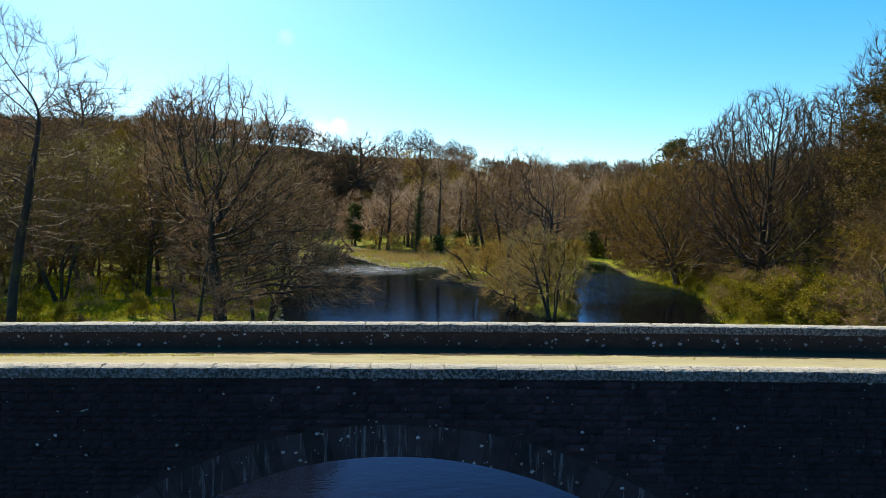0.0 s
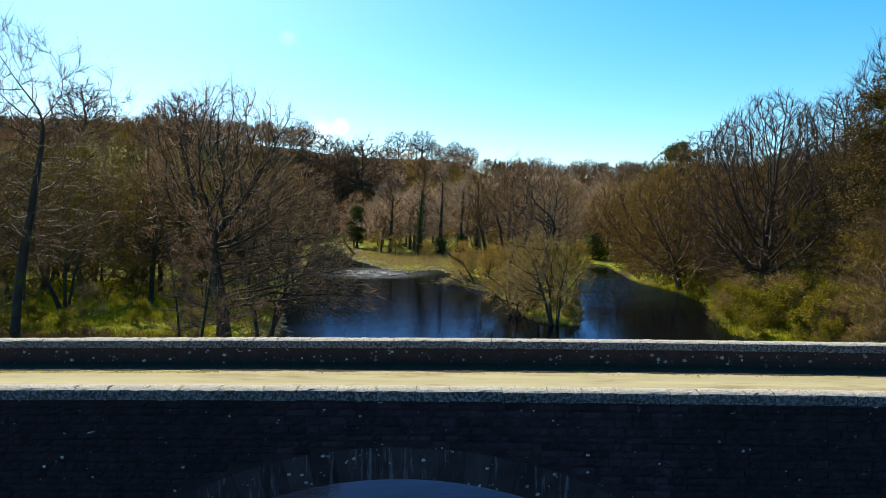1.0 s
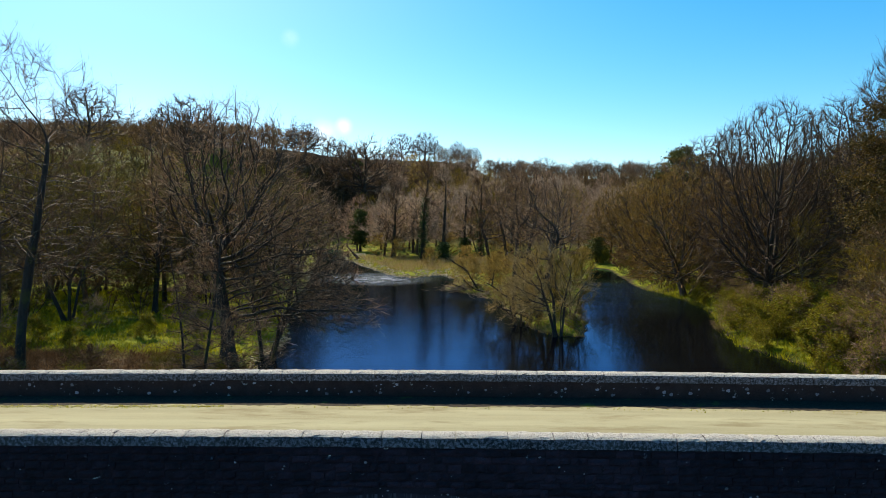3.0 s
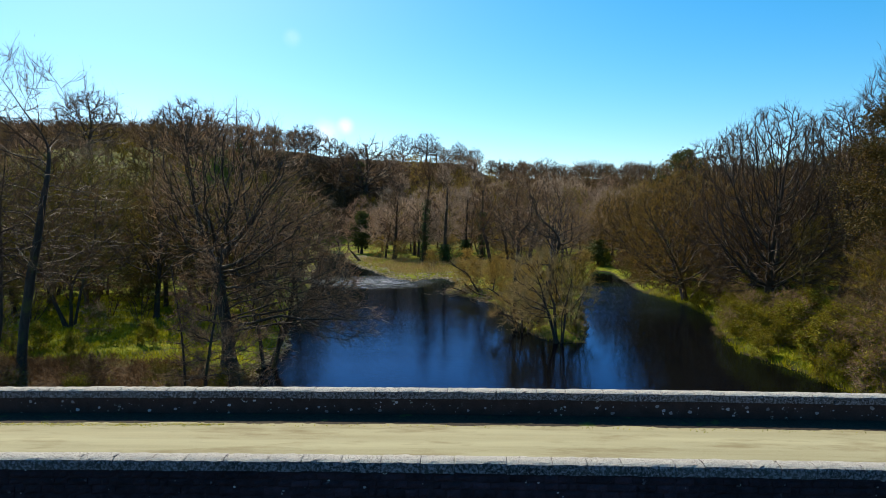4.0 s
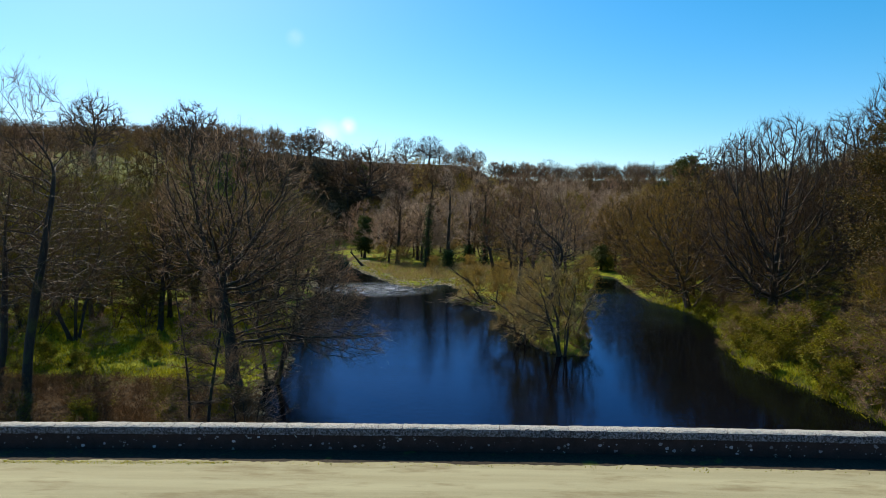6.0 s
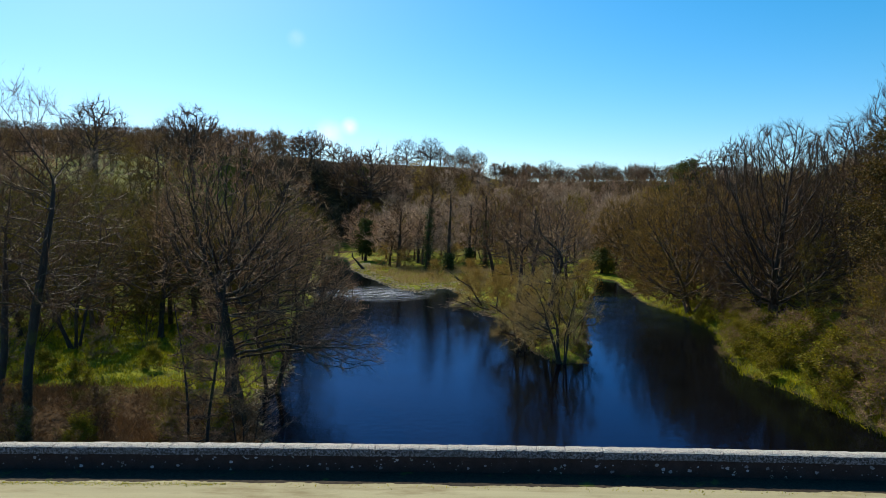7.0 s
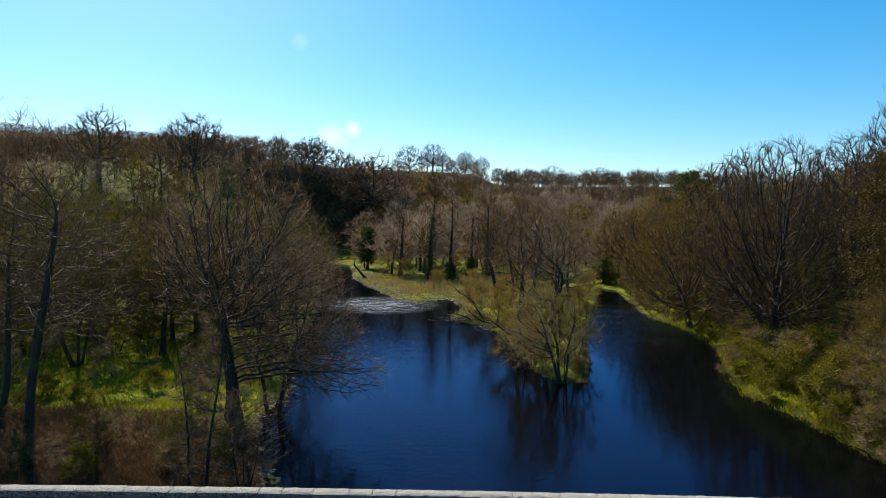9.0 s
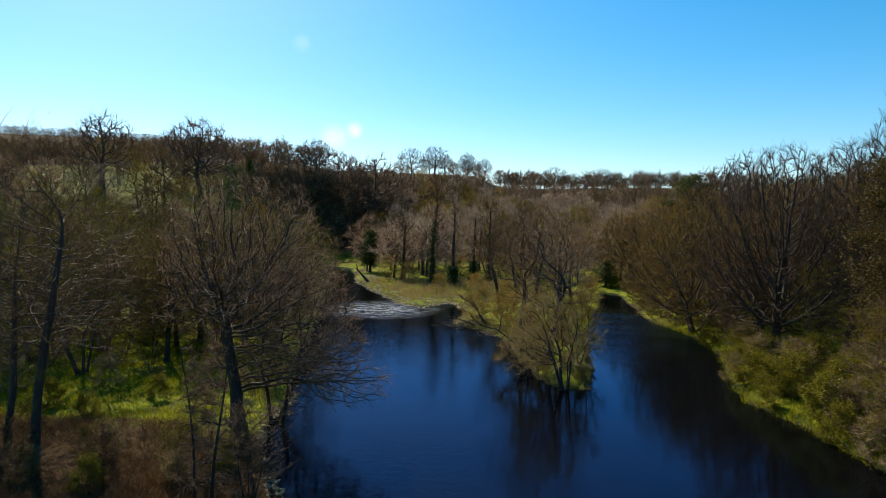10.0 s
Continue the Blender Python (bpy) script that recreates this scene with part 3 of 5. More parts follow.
def colonise(rng, X, parent, A, step, kill, crook, up, carry, rounds):
    """Wood that grows step by step towards the places A that it has not yet reached."""
    parent = list(parent)
    way = [np.array([0, 0, 1.0]) if p < 0 else unit(X[i] - X[p]) for i, p in enumerate(parent)]
    P = np.array(X)
    gap = np.linalg.norm(A[:, None] - P[None], axis=2)
    # low trunk nodes bear no limbs that would have to climb past higher ones
    gap = gap + 0.35 * np.maximum(0, A[:, None, 2] - P[None, :, 2])
    near = gap.argmin(1)
    dist = np.linalg.norm(A - P[near], axis=1)
    strikes, alive = np.zeros(len(A), int), np.ones(len(A), bool)
    for _ in range(rounds):
        idx = np.nonzero(alive)[0]
        if len(idx) == 0:
            break
        own = near[idx]
        pull = unit(A[idx] - P[own])
        tgt, inv = np.unique(own, return_inverse=True)
        acc = np.stack([np.bincount(inv, pull[:, k], len(tgt)) for k in range(3)], 1)
        d = unit(acc) + carry * np.array([way[i] for i in tgt]) + crook * rng.normal(size=acc.shape)
        d[:, 2] += up
        d = unit(d)
        base = len(P)
        Q = P[tgt] + d * step
        B = A[idx]
        sq = (B * B).sum(1)[:, None] + (Q * Q).sum(1)[None] - 2 * B @ Q.T
        j = sq.argmin(1)
        m = np.sqrt(np.maximum(sq[np.arange(len(idx)), j], 0))
        better = m < dist[idx]
        # only steps that bring some place nearer become wood
        used, slot = np.unique(j[better], return_inverse=True)
        P = np.concatenate([P, Q[used]])
        parent.extend(tgt[used].tolist())
        way.extend(d[used])
        near[idx[better]], dist[idx[better]] = base + slot, m[better]
        strikes[idx] = np.where(better, 0, strikes[idx] + 1)
        alive[idx] = (dist[idx] > kill) & (strikes[idx] < 9)
    return P, np.array(parent)


def colony_tree(seed, height, R=5.0, base=0.25, top=1.0, shape="dome", surface=0.42, lumps=0.12, centre=(0, 0), places=700, clouds=(), trunk_r=0.35, trunk_top=0.4, stems=1, stem_spread=0.3, lean=(0, 0), step=0.5, kill=0.7,
                crook=0.25, up=0.05, carry=0.6, tip_r=0.008, taper=0.5, host=5, twigs=12000, twig_len=0.5, twig_w=0.02, spray=0.5, twig_lift=0.15, simple=True, sides=(8, 5, 3), flare=0.6, fan=0.35, shoots=0.4):
    """A bare tree whose limbs grow towards places spread through its crown."""
    rng = np.random.default_rng(seed)
    wood, fine = Soup(), Soup()
    X, parent, bottoms = [], [], []
    for s in range(stems):
        az = s * 2 * math.pi / stems + seed
        d = np.array([lean[0], lean[1], 1.0])
        o = 0.0
        if stems > 1:
            d[:2] += stem_spread * rng.uniform(0.6, 1.2) * np.array([math.cos(az), math.sin(az)])
            o = 0.5 * trunk_r * stems ** 0.5
        rise = height * trunk_top * (rng.uniform(0.7, 1.0) if s else 1.0)
        k = max(4, int(rise / step))
        line = run_line(rng, (o * math.cos(az), o * math.sin(az), -0.4), unit(d), rise + 0.4, k, 0.035 + 0.1 * crook * step, 0.015)
        bottoms.append(len(X))
        for i, p in enumerate(line):
            parent.append(len(X) - 1 if i else -1)
            X.append(p)
    A = crown_points(rng, places, R, base * height, top * height, shape, surface, lumps, centre, seed)
    A[:, :2] += np.array(lean) * A[:, 2:3]
    for at, size, n in clouds:
        A = np.concatenate([A, np.array(at) + unit(rng.normal(size=(n, 3))) * rng.uniform(0, 1, (n, 1)) ** 0.4 * np.array(size)])
    P, parent = colonise(rng, X, parent, A, step, kill, crook, up, carry, int(2.2 * (height + R) / step))
    n = len(P)
    load, main, heavy = np.ones(n), np.full(n, -1), np.zeros(n)
    for i in range(n - 1, -1, -1):
        p = parent[i]
        if p >= 0:
            load[p] += load[i]
            if load[i] > heavy[p]:
                heavy[p], main[p] = load[i], i
    rs = trunk_r / stems ** 0.45
    most = max(load[b] for b in bottoms)
    r = tip_r + (rs - tip_r) * (load / most) ** taper
    # ease the kinks
    for _ in range(2):
        mid = (parent >= 0) & (main >= 0)
        S = P.copy()
        S[mid] = 0.5 * P[mid] + 0.25 * P[parent[mid]] + 0.25 * P[main[mid]]
        P = S
    for b in bottoms:
        i = b
        while i >= 0 and P[i, 2] < 0.12 * height:
            r[i] *= 1 + flare * math.exp(-max(P[i, 2], 0) / (0.03 * height))
            i = main[i]
    for i in range(n):
        p = parent[i]
        if p >= 0 and main[p] == i:
            continue
        chain = [] if p < 0 else [p]
        j = i
        while j >= 0:
            chain.append(j)
            j = main[j]
        if len(chain) < 2:
            continue
        rad = r[chain].copy()
        if p >= 0:
            rad[0] = rad[1]
        rad[-1] *= 0.5
        s_ = sides[0] if rad[0] > 0.09 else sides[1] if rad[0] > 0.03 else sides[2]
        wood.add(*tube(P[chain], rad, s_))
    heart = np.array([lean[0] * 0.4 * height, lean[1] * 0.4 * height, (0.6 * base + 0.3) * height])
    outer = np.nonzero((load <= host) & (parent >= 0))[0]
    a, b = P[parent[outer]], P[outer]
    # thin shoots leave the outer branches, and twigs leave both
    k = int(shoots * twigs)
    pick = rng.integers(0, len(outer), k)
    at = a[pick] + (b[pick] - a[pick]) * rng.uniform(0, 1, (k, 1))
    way = unit(unit(b[pick] - a[pick]) + fan * unit(at - heart) + 0.8 * spray * rng.normal(size=(k, 3)) + np.array([0, 0, 0.6 * twig_lift]))
    reach = twig_len * rng.uniform(0.9, 2.4, (k, 1))
    bend = at + way * reach * 0.55
    tip = bend + unit(way + 0.3 * rng.normal(size=(k, 3)) + np.array([0, 0, 0.5 * twig_lift])) * reach * 0.45
    side = unit(np.cross(way, rng.normal(size=(k, 3)))) * 0.7 * twig_w
    fine.add(np.stack([at - side, at + side, bend + 0.6 * side, bend - 0.6 * side], 1).reshape(-1, 3), np.arange(4 * k).reshape(-1, 4))
    fine.add(np.stack([bend - 0.6 * side, bend + 0.6 * side, tip], 1).reshape(-1, 3), np.arange(3 * k).reshape(-1, 3))
    a, b = np.concatenate([a, at, bend, bend]), np.concatenate([b, bend, tip, tip])
    pick = rng.integers(0, len(a), twigs)
    a, b = a[pick], b[pick]
    at = a + (b - a) * rng.uniform(0.0, 1.0, (twigs, 1))
    way = unit(b - a) + 0.5 * fan * unit(at - heart) + spray * rng.normal(size=(twigs, 3))
    way[:, 2] += twig_lift
    add_twigs(fine, rng, at, unit(way), 0.8 * twig_len, 0.8 * twig_w, 0.35, simple)
    return wood, fine


def plant_tree(name, where, label, bark_mat, twig_mat, group="", category="tree", turn=0.0, **how):
    x, y = where
    root = new(name)
    tagged(root, label=label, category=category, group=group)
    wood, fine = colony_tree(**how)
    wood.object("trunk", bark_mat, root, smooth=True)
    fine.object("crown", twig_mat, root)
    root.matrix_world = pose(x, y, ground_z(x, y), 0, 0, turn)
    return root


def scatter(kinds, places, group, label_of=None):
    """Copies of the given trees on places of (x, y, height factor)."""
    rng = random.Random(len(places))
    for n, (x, y, s) in enumerate(places):
        ob = copy_thing(kinds[n % len(kinds)], Matrix())
        w = s * rng.uniform(0.9, 1.12)
        ob.matrix_basis = pose(x, y, ground_z(x, y) - 0.1, rng.uniform(-3, 3), rng.uniform(-3, 3), rng.uniform(0, 360)) @ Matrix.Diagonal((w, w, s, 1))
        tagged(ob, group=group)


def scatter_stuff(name, kinds, places, label, category):
    """One mesh of many far trees that nobody could count."""
    rng = random.Random(len(places))
    V, F, M, mats, n = [], [], [], [], 0
    for i, (x, y, s) in enumerate(places):
        m = np.array(pose(x, y, ground_z(x, y) - 0.1, 0, 0, rng.uniform(0, 360)) @ Matrix.Diagonal((s, s, s, 1)))
        for ob in kinds[i % len(kinds)].children:
            me = ob.data
            co = np.empty(3 * len(me.vertices))
            me.vertices.foreach_get("co", co)
            mat = me.materials[0]
            if mat not in mats:
                mats.append(mat)
            V.append(co.reshape(-1, 3) @ m[:3, :3].T + m[:3, 3])
            faces = [[k + n for k in p.vertices] for p in me.polygons]
            F.extend(faces)
            M.extend([mats.index(mat)] * len(faces))
            n += len(me.vertices)
    ob = mesh_object(name, np.concatenate(V), F, mats[0], None, label)
    for mat in mats[1:]:
        ob.data.materials.append(mat)
    ob.data.polygons.foreach_set("material_index", M)
    return tagged(ob, category=category, kind="stuff")


# ---- single trees on the left bank ----
plant_tree("alder_tree", (-15.4, 39.8), "tall bare forked tree with dark trunk leaning over the river bank", M_BARK_DARK, M_TWIG_GREY, seed=11, height=17.2, R=5.6, base=0.42, shape="dome", surface=0.4, lumps=0.16, centre=(0.9, 0), places=2800, trunk_r=0.44, trunk_top=0.4, lean=(-0.05, 0),
           step=0.32, kill=0.4, crook=0.34, up=0.02, carry=0.75, tip_r=0.008, taper=0.52, host=8, twigs=15000, twig_len=0.5, twig_w=0.018, spray=0.7,
           clouds=[((4.6, -0.6, 5.8), (4.4, 3.6, 3.0), 1100), ((7.2, -1.0, 3.6), (3.4, 2.8, 1.8), 600), ((3.2, 0.5, 9.5), (4.0, 4.0, 3.0), 700), ((-3.6, 0.4, 11.5), (1.9, 2.6, 2.2), 250)])
plant_tree("alder_tree", (-13.6, 42.6), "bare multi-stemmed alder beside a larger tree on the bank", M_BARK_DARK, M_TWIG_GREY, seed=14, height=12.0, R=4.6, base=0.22, surface=0.45, centre=(1.0, 0), places=1400, trunk_r=0.3, trunk_top=0.35, lean=(0.1, 0), stems=3,
           step=0.36, kill=0.42, crook=0.36, carry=0.7, tip_r=0.008, taper=0.52, host=8, twigs=8800, twig_len=0.5, twig_w=0.022, spray=0.65)
plant_tree("ash_tree", (-25.4, 33.9), "tall bare tree with slender trunk on the meadow", M_BARK_DARK, M_TWIG_BEECH, seed=21, height=19.2, R=6.6, base=0.3, shape="dome", surface=0.5, lumps=0.22, places=1500, trunk_r=0.25, trunk_top=0.72, lean=(-0.02, 0.02),
           step=0.38, kill=0.45, crook=0.26, up=0.14, carry=0.9, tip_r=0.006, taper=0.62, host=8, twigs=10200, twig_len=0.55, twig_w=0.017, spray=0.55, twig_lift=0.35)
plant_tree("ash_tree", (-28.8, 36.2), "bare tree with leaning trunk beside a taller one", M_BARK_DARK, M_TWIG_BEECH, seed=23, height=15.0, R=4.8, base=0.32, surface=0.5, places=1000, trunk_r=0.2, trunk_top=0.6, lean=(0.1, 0), step=0.4, kill=0.5, crook=0.26, up=0.14, carry=0.85, tip_r=0.006, taper=0.62, host=8, twigs=6800, twig_len=0.5, twig_w=0.018, twig_lift=0.3)
SAPLING = dict(shape="cone", wiggle=0.08, rise=0.35, twig_len=0.4, twig_w=0.013, tip_r=0.012)
make_tree("alder_sapling", (-11.9, 27.6), "thin young alder sapling with many fine side twigs", M_BARK_DARK, M_TWIG_GREY, category="sapling", seed=31, height=9.4, R=2.2, base=0.12, trunk_r=0.09, trunk_top=0.93, tips=170, twigs=4500, **SAPLING)
make_tree("alder_sapling", (-13.0, 28.2), "slim bare sapling with reddish twigs near the river", M_BARK_DARK, M_TWIG_GREY, category="sapling", seed=33, height=8.2, R=1.9, base=0.12, trunk_r=0.075, trunk_top=0.93, tips=140, twigs=3500, **SAPLING)
make_tree("alder_sapling", (-10.9, 29.8), "low bushy bare sapling at the water edge", M_BARK_DARK, M_TWIG_GREY, category="sapling", seed=35, height=5.0, R=2.6, base=0.1, trunk_r=0.06, trunk_top=0.6, stems=4, tips=130, twigs=4200, **{**SAPLING, "shape": "dome"})

# ---- woodland kinds, each built once and then copied ----
WOOD = dict(base=0.25, shape="dome", surface=0.5, places=650, trunk_r=0.26, trunk_top=0.35, step=0.5, kill=0.62, crook=0.32, up=0.1, carry=0.7, tip_r=0.012, taper=0.5, host=8, sides=(5, 4, 3), twigs=4400, twig_len=0.75, twig_w=0.032, spray=0.65, lumps=0.2)
wood_a = plant_tree("woodland_tree", (-33, 50), "bare olive-tinged woodland tree with dense fine twigs", M_BARK_DARK, M_TWIG_MOSS, seed=41, height=13.5, R=5.4, stems=3, **WOOD)
wood_b = plant_tree("woodland_tree", (-24, 58), "bare brown woodland tree with twisted dark trunk", M_BARK_DARK, M_TWIG_DARK, seed=43, height=13, R=5.0, lean=(0.15, 0.05), **WOOD)
wood_c = plant_tree("woodland_tree", (-20.5, 62), "bare upright woodland tree with mossy limbs", M_BARK_MOSSY, M_TWIG_MOSS, seed=47, height=14, R=4.4, stems=2, **WOOD)
wood_d = plant_tree("woodland_tree", (-30, 66), "bare dark woodland tree with spreading crown", M_BARK_DARK, M_TWIG_MOSS, seed=49, height=13.5, R=5.4, **WOOD)
BUSH = dict(R=2.6, base=0.12, shape="dome", trunk_r=0.07, trunk_top=0.5, stems=7, stem_spread=0.55, tips=55, wiggle=0.18, twigs=2600, twig_len=0.6, twig_w=0.032, simple=True, lod=1)
thicket_a, *_ = make_tree("thicket_bush", (-36, 46), "tangled bare understorey bush with olive stems", M_BARK_MOSSY, M_TWIG_MOSS, category="bush", seed=48, height=5.0, **BUSH)
thicket_b, *_ = make_tree("thicket_bush", (-38, 52), "tangled bare understorey bush with brown stems", M_BARK_DARK, M_TWIG_BROWN, category="bush", seed=46, height=5.5, **BUSH)
HILL = dict(base=0.22, shape="dome", surface=0.5, places=240, trunk_r=0.3, trunk_top=0.45, step=0.8, kill=0.95, crook=0.28, up=0.12, carry=0.7, tip_r=0.028, taper=0.5, host=8, sides=(4, 3, 3), twigs=2200, twig_len=1.1, twig_w=0.066, spray=0.55, twig_lift=0.3, lumps=0.2)
hill_a = plant_tree("hillside_tree", (-12, 150), "bare brown tree in the hillside wood", M_BARK, M_TWIG_PALE, seed=51, height=14, R=5.4, **HILL)
hill_b = plant_tree("hillside_tree", (2, 152), "bare reddish-brown tree in the hillside wood", M_BARK_DARK, M_TWIG_RED, seed=53, height=15, R=4.8, **HILL)
hill_c = plant_tree("hillside_tree", (16, 149), "bare olive-brown tree in the hillside wood", M_BARK_MOSSY, M_TWIG_OLIVE, seed=57, height=13, R=5.2, stems=2, **HILL)
hill_d = plant_tree("hillside_tree", (26, 151), "bare pale-twigged tree in the hillside wood", M_BARK_MOSSY, M_TWIG_TAN, seed=59, height=12, R=5.2, stems=2, **HILL)
hill_e = plant_tree("hillside_tree", (-66, 128), "bare dark brown tree on the wooded slope", M_BARK_DARK, M_TWIG_DARK, seed=60, height=13.5, R=5.6, **HILL)
FAR_HILL = {**HILL, "places": 80, "twigs": 800, "twig_len": 1.5, "twig_w": 0.102, "step": 1.1, "kill": 1.3, "sides": (3, 3, 3)}
far_a = plant_tree("hillside_tree", (-95, 215), "small bare dark tree high on the wooded slope", M_BARK, M_TWIG_DARK, seed=66, height=13, R=5.4, **FAR_HILL)
far_b = plant_tree("hillside_tree", (60, 240), "small bare brown tree high on the wooded slope", M_BARK, M_TWIG_GREY, seed=67, height=13.5, R=5.0, **FAR_HILL)
RIDGE = dict(shape="dome", surface=0.4, places=800, trunk_r=0.42, step=0.55, kill=0.65, crook=0.22, up=0.05, carry=0.8, tip_r=0.024, taper=0.5, host=6, sides=(5, 4, 3), twigs=3700, twig_len=0.75, twig_w=0.050, spray=0.5, lumps=0.1)
ridge_a = plant_tree("ridge_tree", (-17, 268), "bare round-crowned tree standing on the ridge", M_BARK_DARK, M_TWIG_BEECH, seed=61, height=13.5, R=6.6, base=0.28, trunk_top=0.3, **RIDGE)
ridge_b = plant_tree("ridge_tree", (-4, 366), "bare open-crowned tree standing on the ridge", M_BARK_DARK, M_TWIG_BEECH, seed=63, height=14, R=5.6, base=0.32, trunk_top=0.5, **RIDGE)
ridge_c = plant_tree("ridge_tree", (97, 452), "bare broad low-crowned tree on the ridge", M_BARK_DARK, M_TWIG_BEECH, seed=65, height=13, R=9, base=0.22, trunk_top=0.3, **{**RIDGE, "places": 1000})

rng = random.Random(5)


def clear_of_water(x, y, gap):
    return float(river_distance(np.array([x]), np.array([y]))[0]) > gap


def spread(n, x0, x1, y0, y1, gap, apart, lo, hi, keep=lambda x, y: True):
    out = []
    for _ in range(n * 30):
        x, y = rng.uniform(x0, x1), rng.uniform(y0, y1)
        if keep(x, y) and all((x - a) ** 2 + (y - b) ** 2 > apart * apart for a, b, _ in out) and clear_of_water(x, y, gap):
            out.append((x, y, rng.uniform(lo, hi)))
            if len(out) >= n:
                break
    return out


def in_meadow(x, y):
    """The open field on the hillside."""
    return x < -0.38 * y and 132 < y < 203


left_wood = [(x, y, s * (0.72 if x < -48 and y > 88 else 1.14 if y < 78 else 1.0)) for x, y, s in spread(62, -80, -17, 46, 112, 2.5, 4.2, 0.72, 1.0, lambda x, y: abs(x + 0.05 * y) < 0.84 * y and not (-40 < x < -16 and y < 55))]
scatter([wood_a, wood_b, wood_c, wood_a, wood_d], left_wood, "left bank wood")
left_brush = spread(44, -60, -17, 50, 110, 1.5, 4.0, 0.6, 1.1, lambda x, y: abs(x + 0.05 * y) < 0.82 * y and not (-34 < x < -15 and y < 50))
scatter([thicket_a, thicket_b], left_brush, "understorey bushes")
left_slope = spread(110, -190, -40, 106, 232, 2.5, 4.8, 0.55, 0.8, lambda x, y: abs(x + 0.05 * y) < 0.84 * y and not in_meadow(x, y) and not (x < -48 and y < 112))
scatter([hill_e, hill_c, hill_b, hill_e], [p for p in left_slope if p[1] < 172], "hillside wood")
scatter([hill_e, hill_c, hill_e], spread(16, -140, -60, 134, 200, 3, 9, 0.5, 0.8, in_meadow), "trees in the hillside field")
scatter_stuff("slope_woodland", [far_a, far_b], [p for p in left_slope if p[1] >= 172] + spread(132, -215, -62, 204, 250, 2, 3.6, 0.55, 0.8) + spread(12, -62, -42, 206, 250, 2, 6, 0.55, 0.8), "dense bare wood covering the upper slope", "woodland")
mid_slope = [(x, y, s * (1.0 if y < 200 else 0.85)) for x, y, s in spread(165, -34, 112, 143, 240, 2.5, 5.2, 0.75, 1.05)]
scatter([hill_b, hill_a, hill_c, hill_a, hill_d], mid_slope, "hillside wood")


def reaching(tall, places):
    """Scales that bring trees of the given height up to a level above the river."""
    return [(x, y, (top - ground_z(x, y)) / tall) for x, y, top in places]


scatter([ridge_a], reaching(13.5, [(-59.5, 227, 44), (-64.5, 231, 42), (-73, 161, 40.5), (-79.5, 166, 39), (-26.3, 255, 44.5), (-21, 290, 44.5)]), "ridge trees")
scatter([ridge_b], reaching(14, [(-81, 130, 36.5), (-34.5, 212, 36), (6.2, 366, 51.5), (-14, 300, 46.5), (-10, 312, 44.5), (-3.8, 366, 51), (1, 374, 48.5), (23, 400, 46), (47, 430, 47), (-47, 224, 38)]), "ridge trees")
scatter([ridge_c], reaching(13, [(17.5, 392, 46.5), (56, 430, 52.5), (70, 432, 49), (91, 440, 53), (103, 446, 51), (120, 440, 51), (134, 446, 50.5), (34, 420, 47), (80, 434, 48.5), (148, 440, 50)]), "ridge trees")
scatter([ridge_b, ridge_a, ridge_b], spread(26, 16, 175, 425, 460, 2, 5.0, 0.5, 0.85), "ridge trees")
scatter_stuff("crest_woodland", [far_b, far_a, far_b], spread(40, -45, 4, 222, 246, 2, 4.4, 0.55, 0.75) + spread(110, 12, 150, 230, 330, 2, 5.5, 0.75, 1.0) + spread(60, 16, 190, 384, 424, 2, 4.5, 0.7, 0.95) + spread(80, 8, 195, 428, 475, 2, 4.0, 0.36, 0.5), "bare wood along the crest of the hill", "woodland")

# far woods on the hills beyond: ragged crowns without number
r = np.random.default_rng(8)
px, py = r.uniform(-760, 10, 6500), r.uniform(452, 900, 6500)
keep = (px > -0.92 * py) & (px < -0.06 * py)
px, py = px[keep], py[keep]
pz = land_height(px, py)
s = Soup()
for _ in range(26):
    n = len(px)
    h = r.uniform(0, 1, n)
    at = np.stack([px + r.normal(size=n) * 2.4 * (1 - 0.7 * h), py + r.normal(size=n) * 2.0, pz + 8 * h], 1)
    add_twigs(s, r, at, unit(r.normal(size=(n, 3)) * (0.6, 0.6, 0.3) + (0, 0, 0.8)), 1.8, 0.45, 0.3, True)
far_wood = s.object("far_woodland", M_TWIG_BEECH, None, "distant bare woodland covering the far hills")
tagged(far_wood, category="woodland", kind="stuff")


# ---- trees between the channels ----
def ivy_on(root, trunks, top, reach, count, seed):
    r = np.random.default_rng(seed)
    line, rad = trunks[0]
    z = r.uniform(0, top, count)
    p = np.stack([np.interp(z, line[:, 2], line[:, i]) for i in range(3)], 1)
    a = r.uniform(0, 6.28, count)
    d = np.interp(z, line[:, 2], rad) + np.abs(r.normal(size=count)) * reach
    p[:, 0] += np.cos(a) * d
    p[:, 1] += np.sin(a) * d
    v, f = leaves(r, p, 0.28)
    mesh_object("ivy", v, f, M_IVY, root, "dense dark green ivy round the trunk")


